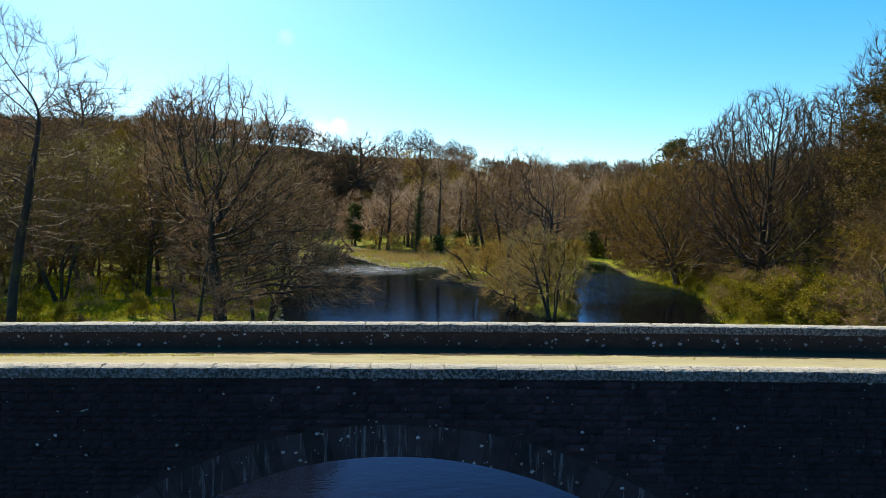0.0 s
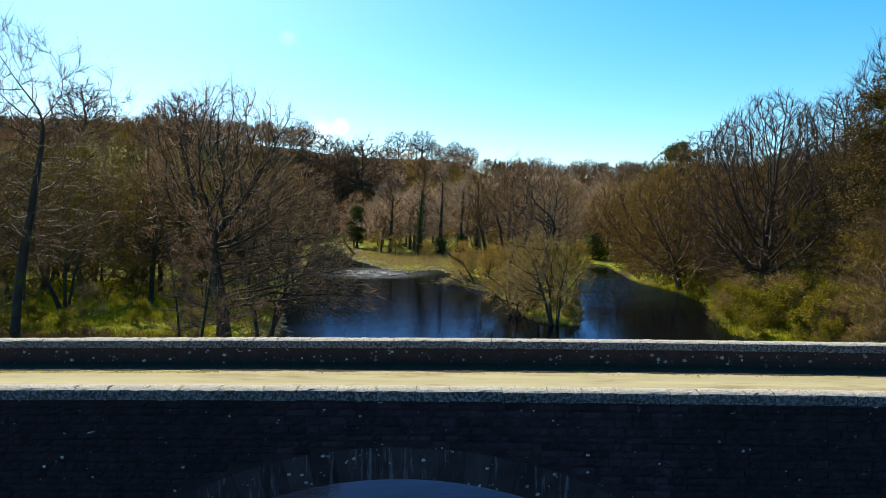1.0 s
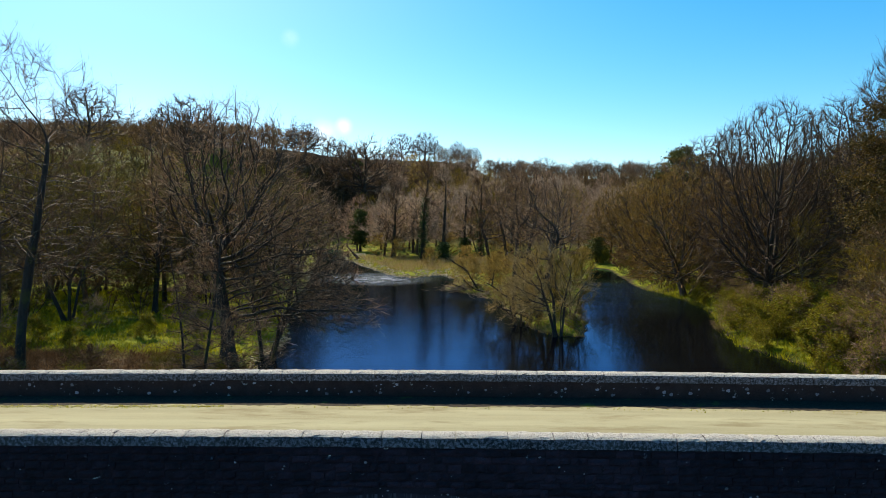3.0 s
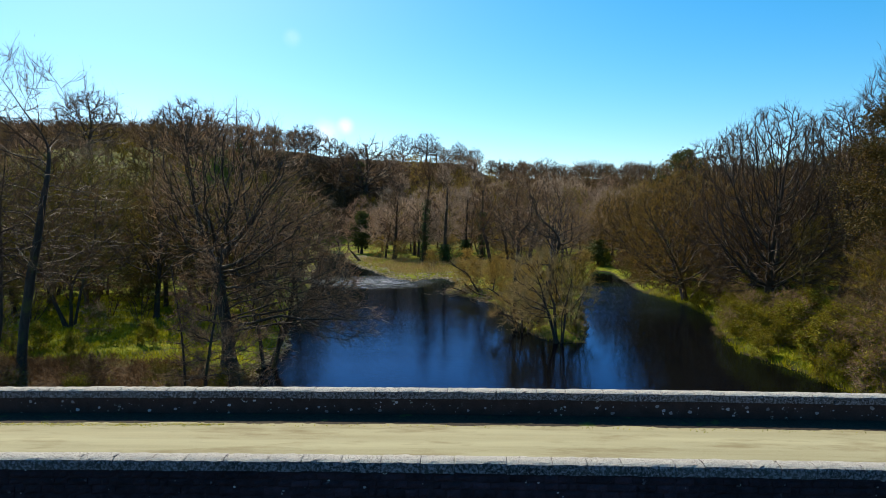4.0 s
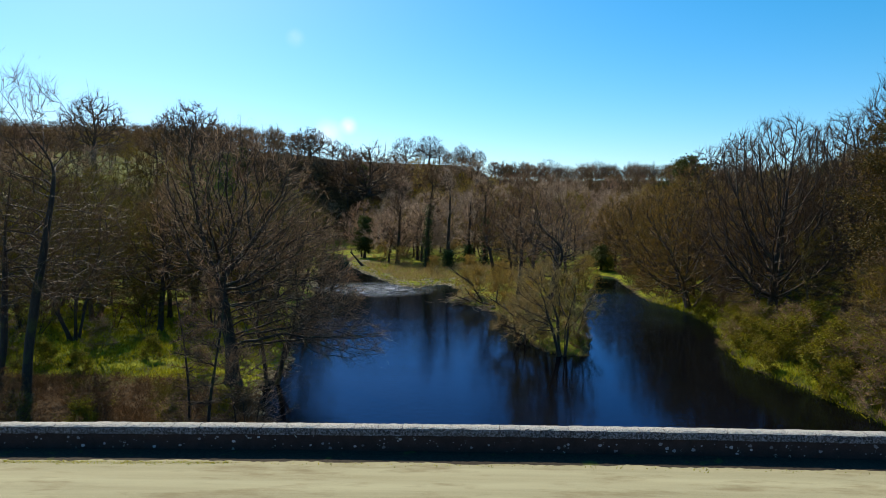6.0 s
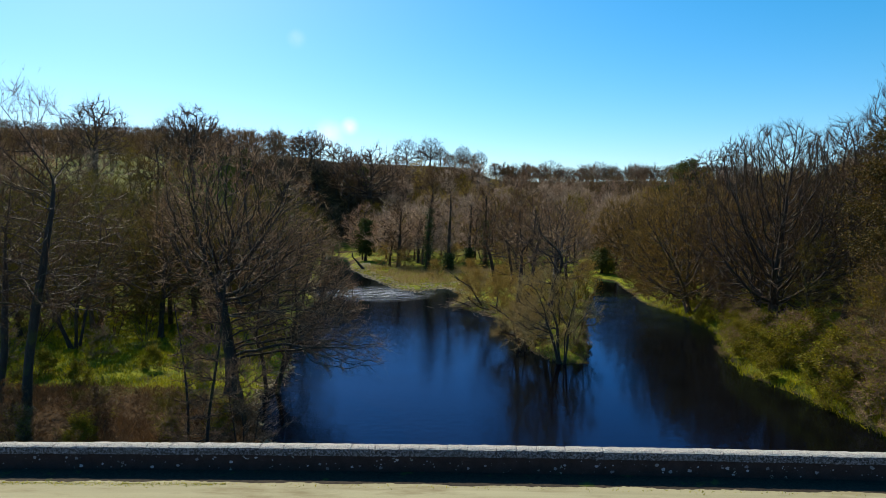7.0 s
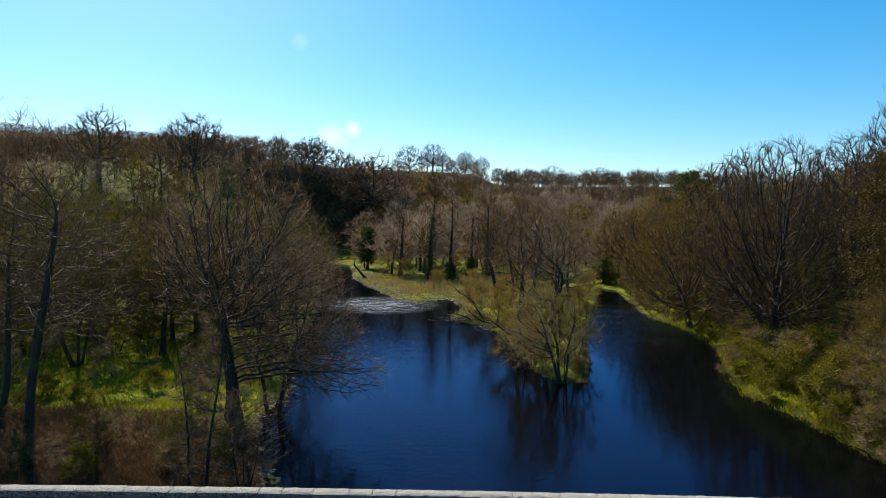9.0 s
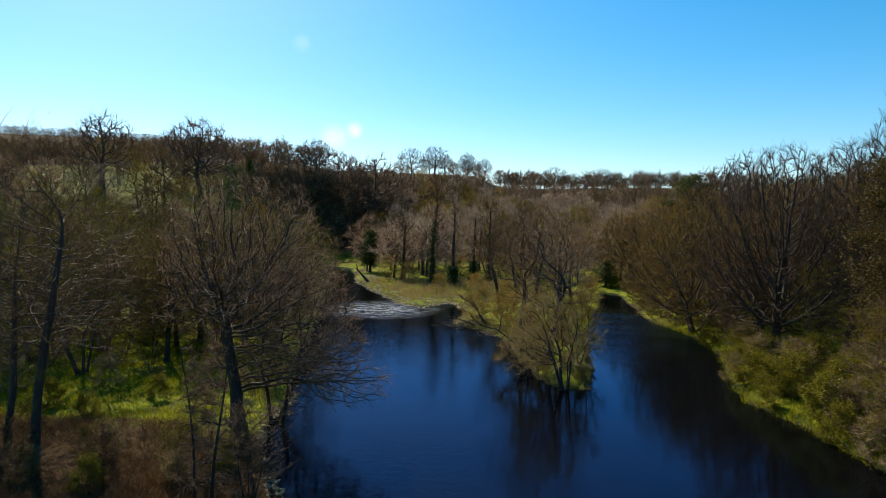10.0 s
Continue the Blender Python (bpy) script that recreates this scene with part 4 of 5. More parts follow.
for n, (x, y, h, ivy) in enumerate([(-8.5, 133, 22, 14), (-4, 132.5, 20.5, 4), (4.2, 136.5, 19.5, 11), (0.5, 138, 17, 5), (11, 134, 18, 0), (-16, 142, 16, 0)]):
    root, ends, trunks = make_tree("poplar_tree", (x, y), "tall bare riverside tree with ivy climbing its trunk" if ivy else "tall bare riverside tree with upswept branches", M_BARK_DARK, M_TWIG_PALE if n in (1, 3) else M_TWIG_BROWN,
                                   group="trees behind the gravel bar", seed=70 + n, height=h, R=4.4, base=0.22, shape="oval", trunk_r=0.5, trunk_top=0.82, tips=130, wiggle=0.12, rise=1.0, twigs=2400, twig_len=1.1, twig_w=0.054, spray=0.8, simple=True, tip_r=0.025)
    if ivy:
        ivy_on(root, trunks, ivy, 0.5, 2400, n)
for n, (x, y, h) in enumerate([(7.9, 61, 15.2), (5.9, 66, 16.2), (11.5, 72, 14.5), (9.0, 84, 16.5), (13.5, 92, 16), (4.5, 92, 15), (17.5, 104, 14), (8.5, 110, 16.5)]):
    plant_tree("oak_tree", (x, y), "bare tree with twisted dark limbs on the island", M_BARK_DARK, M_TWIG_BROWN if n % 2 else M_TWIG_GREY, group="island trees", seed=90 + n, height=h, R=3.8, base=0.36, shape="oval", surface=0.5, lumps=0.3, places=420, trunk_r=0.27, trunk_top=0.55,
               step=0.42, kill=0.5, crook=0.5, up=0.04, carry=0.7, tip_r=0.008, taper=0.62, host=7, twigs=2600, twig_len=0.5, twig_w=0.022 if n < 3 else 0.031, sides=(6, 5, 3))
WILLOW = dict(shape="dome", surface=0.5, step=0.3, kill=0.42, crook=0.3, up=0.12, carry=0.6, tip_r=0.008, taper=0.55, host=4, twig_len=0.5, twig_w=0.020, twig_lift=0.35, spray=0.5, lumps=0.25)
plant_tree("willow_tree", (8.7, 53.6), "bushy bare willow with leaning stems at the tip of the island", M_BARK_DARK, M_TWIG_WILLOW, seed=101, height=8.2, R=3.6, base=0.25, centre=(-1.3, 0.8), places=520, trunk_r=0.26, trunk_top=0.4, stems=4, stem_spread=0.3, lean=(-0.05, 0), twigs=8000, **WILLOW)
plant_tree("willow_tree", (5.9, 58.6), "tangled bare willow bush hanging over the water", M_BARK, M_TWIG_WILLOW, seed=103, height=5.0, R=2.6, base=0.1, places=320, trunk_r=0.2, trunk_top=0.3, stems=6, stem_spread=0.6, twigs=4500, **WILLOW)
plant_tree("willow_tree", (11.3, 62.5), "olive-coloured willow bush on the island bank", M_BARK_MOSSY, M_TWIG_OLIVE, seed=105, height=6.8, R=2.8, base=0.15, places=300, trunk_r=0.2, trunk_top=0.3, stems=6, stem_spread=0.5, twigs=3500, **WILLOW)
brush, *_ = make_tree("willow_bush", (6.8, 70), "low tangled bush of bare tan stems", M_BARK_MOSSY, M_TWIG_TAN, category="bush", seed=107, height=4.4, **{**BUSH, "twig_w": 0.024, "twigs": 3600, "tips": 70})
bushes = [(7.2, 57.5, 0.5), (6.6, 62.5, 0.6), (7.4, 66, 0.7), (10, 66.5, 0.75), (6.2, 73, 0.7), (8, 74.5, 0.8), (11.5, 76, 0.8), (5.2, 76.5, 0.6), (4.2, 79, 0.9), (1.5, 84.5, 0.75), (6.5, 80, 1.1), (9, 77, 1.2), (13, 80, 1.0), (4.5, 87, 1.0), (0, 90, 0.8), (10, 88, 1.1), (16.5, 90, 1.0), (20, 104, 1.1), (2, 97, 0.9), (6, 101, 1.0), (14, 101, 1), (23, 116, 1.1), (1, 112, 1), (-6, 118, 0.9), (9, 121, 1.1), (18, 122, 1.2), (-14, 136, 1.1), (-20, 146, 1.3), (-3, 142, 1.3), (8, 142, 1.3), (14, 140, 1.2), (20, 140, 1.2)]
scatter([brush], bushes, "brush on the island")


# ---- right bank ----
def beech(x, y, h, seed, tall=True, **more):
    how = dict(seed=seed, height=h, R=7.4, base=0.22, shape="dome", surface=0.42, places=4600, trunk_r=0.62, trunk_top=0.22, step=0.42, kill=0.5, crook=0.16, up=0.03, carry=0.8, tip_r=0.012, taper=0.48, host=7, twigs=30000, twig_len=0.6, twig_w=0.024, spray=0.42, twig_lift=0.2, lumps=0.06)
    how.update(more)
    return plant_tree("beech_tree", (x, y), "great bare beech with a fan-shaped crown" if tall else "spreading bare tree with low limbs reaching over the water", M_BARK_DARK if tall else M_BARK, M_TWIG_BEECH if tall else M_TWIG_GOLD, group="beeches", **how)


LOW = dict(base=0.1, surface=0.42, places=1600, trunk_r=0.45, trunk_top=0.16, step=0.48, kill=0.58, crook=0.22, tall=False, twigs=11600, twig_w=0.036)
beech(33.4, 67, 22.4, 111, R=8.0, base=0.12, trunk_top=0.13, stems=2, stem_spread=0.16)
beech(43, 70, 23.6, 113, R=7.4)
beech(30.6, 83.4, 16.6, 115, **{**LOW, "R": 9.5, "stems": 3, "stem_spread": 0.5, "places": 2600, "twigs": 16300}, clouds=[((-5, -4, 4.5), (4, 4, 2), 200), ((4, -5, 4), (4, 3, 2), 160)])
beech(34.5, 94, 19.5, 117, **{**LOW, "R": 7.5})
beech(45, 103, 26, 137, R=7, places=1400, twigs=9000, twig_w=0.04)
beech(35.5, 106, 20.5, 139, **{**LOW, "R": 6.5, "places": 1100})
beech(40, 100, 23.5, 119, places=1600, twigs=10200, twig_w=0.036)
beech(33.5, 112, 17, 121, **{**LOW, "R": 8, "places": 1200, "twigs": 8800})
beech(45, 82, 18, 123, **{**LOW, "R": 7.5})
make_tree("hawthorn_tree", (34.4, 61), "slender bare mossy tree above the bank", M_BARK_MOSSY, M_TWIG_OLIVE, seed=125, height=11, R=3.2, base=0.3, trunk_r=0.14, trunk_top=0.7, tips=130, wiggle=0.16, twigs=5000, twig_len=0.5, twig_w=0.02)
make_tree("hawthorn_tree", (31.5, 46), "bare olive thicket tree with arching branches", M_BARK_MOSSY, M_TWIG_OLIVE, seed=127, height=8.5, R=4.6, base=0.15, shape="dome", trunk_r=0.15, trunk_top=0.5, stems=4, stem_spread=0.4, tips=240, wiggle=0.16, twigs=12000, twig_len=0.5, twig_w=0.017)
make_tree("hawthorn_tree", (29.0, 39.5), "dense bare thicket with brown twigs", M_BARK_MOSSY, M_TWIG_BROWN, seed=129, height=10.5, R=4.8, base=0.18, shape="dome", trunk_r=0.17, trunk_top=0.5, stems=4, stem_spread=0.4, tips=260, wiggle=0.16, twigs=14000, twig_len=0.5, twig_w=0.016)
plant_tree("ash_tree", (38.2, 53), "tall bare tree with upright shoots beside a yew", M_BARK, M_TWIG_BEECH, seed=131, height=25.5, R=5.4, base=0.5, places=1200, surface=0.5, trunk_r=0.36, trunk_top=0.7, step=0.5, kill=0.7, crook=0.22, up=0.2, carry=0.9, tip_r=0.01, taper=0.6, host=7, twigs=8200, twig_len=0.7, twig_w=0.024, twig_lift=0.5)
right_wood = spread(62, 34, 112, 68, 150, 4, 5.0, 0.9, 1.3, lambda x, y: abs(x - 0.06 * y) < 0.78 * y and not (x < 50 and y < 76))
wood_e = plant_tree("woodland_tree", (52, 84), "bare golden-brown woodland tree with dense crown", M_BARK_DARK, M_TWIG_GOLD, seed=50, height=14, R=5.4, **WOOD)
scatter([wood_e, wood_b, wood_e, wood_e], right_wood, "right bank wood")
right_brush = spread(44, 29, 75, 42, 130, 2.5, 3.6, 0.6, 1.1, lambda x, y: abs(x) < 0.8 * y and not (x < 40 and 64 < y < 80))
right_brush += [(29.6, 90, 0.8), (28.4, 96, 0.7), (29.6, 101, 0.8), (30, 106, 0.8), (30.6, 114, 0.9), (30.6, 87, 0.7), (31.6, 121, 0.9), (31, 79.5, 0.55), (30.6, 75, 0.5), (29.2, 93, 0.6), (28.9, 99, 0.7), (29.8, 111, 0.8), (32.5, 97, 0.9), (33.5, 104, 0.9)]
scatter([thicket_b, thicket_a], right_brush, "understorey bushes")


def evergreen(name, where, label, height, reach, count, size, seed, base=0.15, shape="oval", tips=200, leaf_mat=M_LEAF_DARK):
    x, y = where
    root = new(name)
    tagged(root, label=label, category="tree")
    wood, fine, ends, trunks = grow_tree(seed=seed, height=height, R=reach, base=base, shape=shape, trunk_r=0.35, trunk_top=0.88, tips=tips, rise=0.2, twigs=10, lumps=0.3, lod=1)
    wood.object("trunk", M_BARK_DARK, root, smooth=True)
    r = np.random.default_rng(seed)
    pick = r.integers(0, len(ends), count)
    at = ends[pick, r.integers(0, 4, count)] + r.normal(size=(count, 3)) * (0.4, 0.4, 0.2)
    v, f = leaves(r, at, size)
    mesh_object("foliage", v, f, leaf_mat, root, "dark evergreen needle foliage")
    root.matrix_world = pose(x, y, ground_z(x, y))
    return root


evergreen("yew_tree", (35.6, 51), "tall dense olive-brown evergreen on the bank", 21.5, 4.4, 48000, 0.16, 141, shape="oval", base=0.16, tips=460, leaf_mat=M_YEW)
evergreen("pine_tree", (39, 110), "dark green pine with a broad ragged top", 22.8, 4.4, 7000, 0.34, 143, base=0.66)
evergreen("pine_tree", (-39, 226), "ragged dark pine on the ridge", 12, 3.0, 1800, 0.6, 145, base=0.45, tips=60)
evergreen("holly_tree", (-26.5, 158), "dark ivy-clad evergreen above the gravel bar", 11, 3.0, 5000, 0.4, 147, base=0.1)
evergreen("holly_tree", (30, 136), "rounded dark evergreen bush beyond the channel", 5.5, 3.0, 4000, 0.35, 149, base=0.05)
evergreen("spruce_tree", (-76, 205), "dark conical spruce on the hillside", 13, 3.0, 3000, 0.5, 151, base=0.1, shape="cone")

# ---- the bridge ----
NEAR_Y, FAR_Y, WALL = 13.25, 18.72, 0.40          # outer face of the near parapet, road face of the far one, wall thickness
DECK_Y0, DECK_Y1 = NEAR_Y + WALL, FAR_Y
BR_X0, BR_X1 = -26.0, 34.0
ARCHES = [(-0.8, 7.5), (18.2, 7.5)]
IN_R, OUT_R, IN_TOP, OUT_TOP = 9.75, 12.0, 3.48, 4.21


def intrados(x, cx):
    d = abs(x - cx)
    return IN_TOP - IN_R + math.sqrt(IN_R * IN_R - d * d) if d < 7.47 else -1.5


def extrados(x, cx):
    d = abs(x - cx)
    return OUT_TOP - OUT_R + math.sqrt(OUT_R * OUT_R - d * d) if d < 8.9 else -1.5


bridge = new("stone_bridge")
tagged(bridge, label="old low stone bridge with lichened coping and segmental arch", category="bridge")


def core_block(name, material, y0, y1, z_of_bottom, z_of_top, label="", step=0.5, xs=None):
    """A long wall along x between two faces, with a bottom and a top line."""
    xs = np.arange(BR_X0, BR_X1 + step / 2, step) if xs is None else xs
    v = []
    for x in xs:
        b, t = z_of_bottom(x), z_of_top(x)
        v += [(x, y0, b), (x, y1, b), (x, y1, t), (x, y0, t)]
    f = []
    for i in range(len(xs) - 1):
        a, c = 4 * i, 4 * i + 4
        for k in range(4):
            f.append((a + k, c + k, c + (k + 1) % 4, a + (k + 1) % 4))
    f += [(3, 2, 1, 0), tuple(4 * (len(xs) - 1) + k for k in range(4))]
    return mesh_object(name, np.array(v), f, material, bridge, label)


def under(x):
    return max([intrados(x, c) for c, _ in ARCHES])


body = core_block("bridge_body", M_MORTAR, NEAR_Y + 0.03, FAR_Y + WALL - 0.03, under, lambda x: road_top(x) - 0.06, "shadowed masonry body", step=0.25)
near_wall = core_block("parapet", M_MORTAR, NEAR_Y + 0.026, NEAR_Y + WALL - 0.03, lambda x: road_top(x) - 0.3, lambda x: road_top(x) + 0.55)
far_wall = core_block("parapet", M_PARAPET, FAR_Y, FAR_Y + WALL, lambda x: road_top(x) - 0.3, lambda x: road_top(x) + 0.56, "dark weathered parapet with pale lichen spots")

# road surface with two worn tracks and a slight camber
xs, ys = np.arange(-70, 70.1, 0.5), np.linspace(DECK_Y0 - 0.02, DECK_Y1 + 0.02, 24)
gx, gy = np.meshgrid(xs, ys)
q = (gy - (DECK_Y0 + DECK_Y1) / 2) / 2.5
z = road_top(np.clip(gx, -60, 60)) + 0.03 - 0.04 * q * q - 0.018 * np.exp(-((np.abs(q) - 0.38) / 0.12) ** 2) + 0.006 * wobble(gx, gy, 1.9)
v, f = grid_mesh(xs, ys, z)
road = tagged(mesh_object("road", v, f, M_ROAD, label="pale dusty gravel road with faint wheel tracks", smooth=True), category="road", kind="structure")


def rough_stone(rng, w, h, d, jitter=0.12, rows=2):
    """A stone block centred at the origin, its face towards -y swollen and its corners worn."""
    nx, nz = 3, rows + 1
    v, f = [], []
    for j in range(nz + 1):
        for i in range(nx + 1):
            u, t = i / nx - 0.5, j / nz - 0.5
            edge = min(0.5 - abs(u), 0.5 - abs(t))
            out = -0.5 * d - (0.02 if edge > 0 else 0.0) + rng.uniform(-1, 1) * 0.012
            if edge == 0:
                out += 0.018
            v.append((u * w * (1 - 0.02 * rng.random()) + rng.uniform(-1, 1) * jitter * 0.05, out, t * h + rng.uniform(-1, 1) * jitter * 0.04))
    for j in range(nz):
        for i in range(nx):
            a = j * (nx + 1) + i
            f.append((a, a + 1, a + nx + 2, a + nx + 1))
    n = len(v)
    v += [(-w / 2, d / 2, -h / 2), (w / 2, d / 2, -h / 2), (w / 2, d / 2, h / 2), (-w / 2, d / 2, h / 2)]
    c = [0, nx, (nx + 1) * (nz + 1) - 1, (nx + 1) * nz]
    f += [(n, n + 1, c[1], c[0])[::-1], (c[1], n + 1, n + 2, c[2]), (c[3], c[2], n + 2, n + 3)[::-1][::-1], (n, c[0], c[3], n + 3), (n + 3, n + 2, n + 1, n)]
    return np.array(v), f


def coping_mesh(rng, w, depth, h):
    """A saddle-shaped coping stone: rounded top, worn arrises, slightly overhanging the wall."""
    prof = []
    for k in range(9):
        a = math.pi * k / 8
        prof.append((-math.cos(a) * depth / 2, h * 0.62 + math.sin(a) ** 0.75 * h * 0.38))
    prof = [(-depth / 2, 0.0)] + prof + [(depth / 2, 0.0)]
    n, v, f = len(prof), [], []
    cuts = [-0.5, -0.47, -0.3, -0.15, 0.0, 0.15, 0.3, 0.47, 0.5]
    for u in cuts:
        s = 0.975 if abs(u) == 0.5 else 1.0
        for y, z in prof:
            v.append((u * w + rng.uniform(-1, 1) * 0.004, y * s + rng.uniform(-1, 1) * 0.011, z * (0.97 if abs(u) == 0.5 else 1) + rng.uniform(-1, 1) * 0.010))
    for i in range(len(cuts) - 1):
        for k in range(n):
            a, b = i * n + k, i * n + (k + 1) % n
            f.append((a, a + n, b + n, b))
    f += [tuple(range(n)), tuple(range((len(cuts) - 1) * n, len(cuts) * n))[::-1]]
    return np.array(v), f


def child_mesh(name, me, parent, place):
    ob = new(name, me)
    ob.parent = parent
    ob.matrix_basis = place
    return ob


def as_mesh(name, v, f, material):
    me = bpy.data.meshes.new(name)
    me.from_pydata(v.tolist(), [], [tuple(map(int, q)) for q in f])
    me.materials.append(material)
    return me


rng = random.Random(77)
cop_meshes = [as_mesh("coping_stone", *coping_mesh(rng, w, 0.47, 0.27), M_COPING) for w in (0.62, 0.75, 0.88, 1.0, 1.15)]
cop_w = (0.62, 0.75, 0.88, 1.0, 1.15)
for wall, yc, base in ((near_wall, NEAR_Y + WALL / 2, 0.545), (far_wall, FAR_Y + WALL / 2, 0.555)):
    x = BR_X0
    while x < BR_X1 - 0.7:
        k = rng.choice((0, 1, 1, 2, 2, 3, 3, 4))
        w = cop_w[k]
        xc = x + w / 2
        tilt = -math.degrees(math.atan(0.0205 - 0.0008 * xc))
        flip = rng.choice((0, 180))
        lie = (tilt if flip == 0 else -tilt) + rng.uniform(-0.15, 0.15)
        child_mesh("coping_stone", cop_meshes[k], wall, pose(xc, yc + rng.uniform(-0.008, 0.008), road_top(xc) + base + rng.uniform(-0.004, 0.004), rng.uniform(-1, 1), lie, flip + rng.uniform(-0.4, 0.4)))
        x += w + 0.012

# arch rings of long voussoirs on the near face
for cx, half in ARCHES[:1]:
    ring = new("arch_ring")
    ring.parent = bridge
    tagged(ring, label="segmental arch ring of long dressed stones with white streaks")
    n = 30
    for i in range(n):
        a0, a1 = (-0.86 + 1.72 * i / n), (-0.86 + 1.72 * (i + 1) / n)
        gap = 0.0005
        v = []
        for y in (NEAR_Y + rng.uniform(0, 0.02), NEAR_Y + 0.5):
            for a in (a0 + gap, a1 - gap):
                for rr in (0.0, 0.5, 1.0):
                    xi, zi = cx + IN_R * math.sin(a), IN_TOP - IN_R + IN_R * math.cos(a)
                    ln = 0.73 + 0.9 * (1 - math.cos(a))
                    v.append((xi + math.sin(a) * ln * rr, y + (0 if rr == 0.5 else 0.012), zi + math.cos(a) * ln * rr))
        f = [(0, 1, 4, 3), (1, 2, 5, 4), (6, 9, 10, 7), (7, 10, 11, 8), (0, 6, 7, 1), (1, 7, 8, 2), (3, 4, 10, 9), (4, 5, 11, 10), (0, 3, 9, 6), (2, 8, 11, 5)]
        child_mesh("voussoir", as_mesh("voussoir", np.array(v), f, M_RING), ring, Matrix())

# rubble stones of the near face, course by course
face = new("spandrel_wall")
face.parent = bridge
tagged(face, label="dark coursed rubble face in shade")
stone_meshes = {}
for k, w in enumerate((0.18, 0.24, 0.3, 0.38, 0.46, 0.56)):
    for j, h in enumerate((0.13, 0.16, 0.2)):
        for twin in (0, 1):
            stone_meshes[k, j, twin] = (rough_stone(rng, w, h, 0.12), w, h)
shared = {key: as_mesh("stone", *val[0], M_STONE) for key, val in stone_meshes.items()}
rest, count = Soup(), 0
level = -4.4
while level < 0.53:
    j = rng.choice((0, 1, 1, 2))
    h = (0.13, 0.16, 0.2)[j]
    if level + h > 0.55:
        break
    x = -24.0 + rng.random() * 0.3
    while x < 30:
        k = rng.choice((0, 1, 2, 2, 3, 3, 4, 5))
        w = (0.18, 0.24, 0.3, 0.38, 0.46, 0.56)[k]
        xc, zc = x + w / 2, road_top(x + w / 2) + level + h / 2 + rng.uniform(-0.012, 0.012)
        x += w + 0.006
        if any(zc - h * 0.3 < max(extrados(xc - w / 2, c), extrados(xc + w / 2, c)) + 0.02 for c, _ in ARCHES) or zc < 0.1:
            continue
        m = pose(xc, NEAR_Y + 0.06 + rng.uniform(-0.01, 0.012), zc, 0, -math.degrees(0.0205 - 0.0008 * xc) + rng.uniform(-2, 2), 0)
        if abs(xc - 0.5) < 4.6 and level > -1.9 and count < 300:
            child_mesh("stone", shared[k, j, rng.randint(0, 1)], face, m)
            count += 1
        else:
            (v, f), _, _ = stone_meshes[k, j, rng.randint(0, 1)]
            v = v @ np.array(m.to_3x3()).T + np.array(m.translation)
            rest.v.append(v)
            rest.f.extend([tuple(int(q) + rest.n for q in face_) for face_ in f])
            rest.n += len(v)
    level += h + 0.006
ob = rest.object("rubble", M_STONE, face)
tagged(ob, kind="stuff")

# pale lichen rosettes on the faces of the walls
def rosettes(name, parent, spots):
    s, r = Soup(), np.random.default_rng(9)
    for x, y, z, size in spots:
        n = 9
        a = np.arange(n) * 2 * np.pi / n
        rr = size * r.uniform(0.6, 1.2, n)
        ring = np.stack([x + rr * np.cos(a), np.full(n, y), z + 0.8 * rr * np.sin(a)], 1)
        s.add(np.concatenate([ring, [[x, y - 0.004, z]]]), np.array([(i, (i + 1) % n, n) for i in range(n)]))
    return tagged(s.object(name, M_LICHEN, parent, "small pale lichen patches"), kind="stuff")


rosettes("lichen", far_wall, [(x, FAR_Y - 0.006, road_top(x) + rng.uniform(0.12, 0.52), rng.choice((0.015, 0.02, 0.02, 0.03, 0.03, 0.05, 0.07))) for x in [rng.uniform(-15, 14) for _ in range(130)]])
spots = []
while len(spots) < 80:
    x, d = rng.uniform(-11, 11), rng.uniform(-2.4, 0.45)
    z = road_top(x) + d
    if z > extrados(x, -0.8) + 0.05:
        spots.append((x, NEAR_Y - 0.045, z, rng.choice((0.012, 0.015, 0.02, 0.03, 0.045))))
rosettes("lichen", face, spots)
spots = []
while len(spots) < 60:
    x = rng.uniform(-6, 5)
    z = rng.uniform(intrados(x, -0.8), extrados(x, -0.8))
    spots.append((x, NEAR_Y - 0.004, z, rng.choice((0.012, 0.015, 0.02, 0.03, 0.05))))
rosettes("lichen", ring, spots)

# far parapet's shadow painted as a dark strip at its foot, with moss
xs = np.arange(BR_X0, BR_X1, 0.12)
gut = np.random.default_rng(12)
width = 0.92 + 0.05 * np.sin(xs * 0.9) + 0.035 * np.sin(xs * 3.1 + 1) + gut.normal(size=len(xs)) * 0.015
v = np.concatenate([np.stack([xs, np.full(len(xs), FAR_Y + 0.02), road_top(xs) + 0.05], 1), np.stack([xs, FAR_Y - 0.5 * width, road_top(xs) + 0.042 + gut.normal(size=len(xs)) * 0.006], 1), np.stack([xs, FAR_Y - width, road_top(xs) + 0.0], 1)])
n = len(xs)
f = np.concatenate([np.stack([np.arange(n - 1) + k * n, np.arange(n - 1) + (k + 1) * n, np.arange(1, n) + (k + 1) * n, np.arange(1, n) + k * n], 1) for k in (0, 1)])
gutter = mesh_object("gutter", v, f, M_PARAPET_SHADOW, None, "dark painted parapet shadow with some moss", True)
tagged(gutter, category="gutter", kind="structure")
s, r = Soup(), np.random.default_rng(6)
tx = np.concatenate([r.uniform(-14, -7, 700), r.uniform(-14, 12, 350)])
ty = FAR_Y - 0.92 - np.abs(r.normal(size=len(tx))) * 0.1
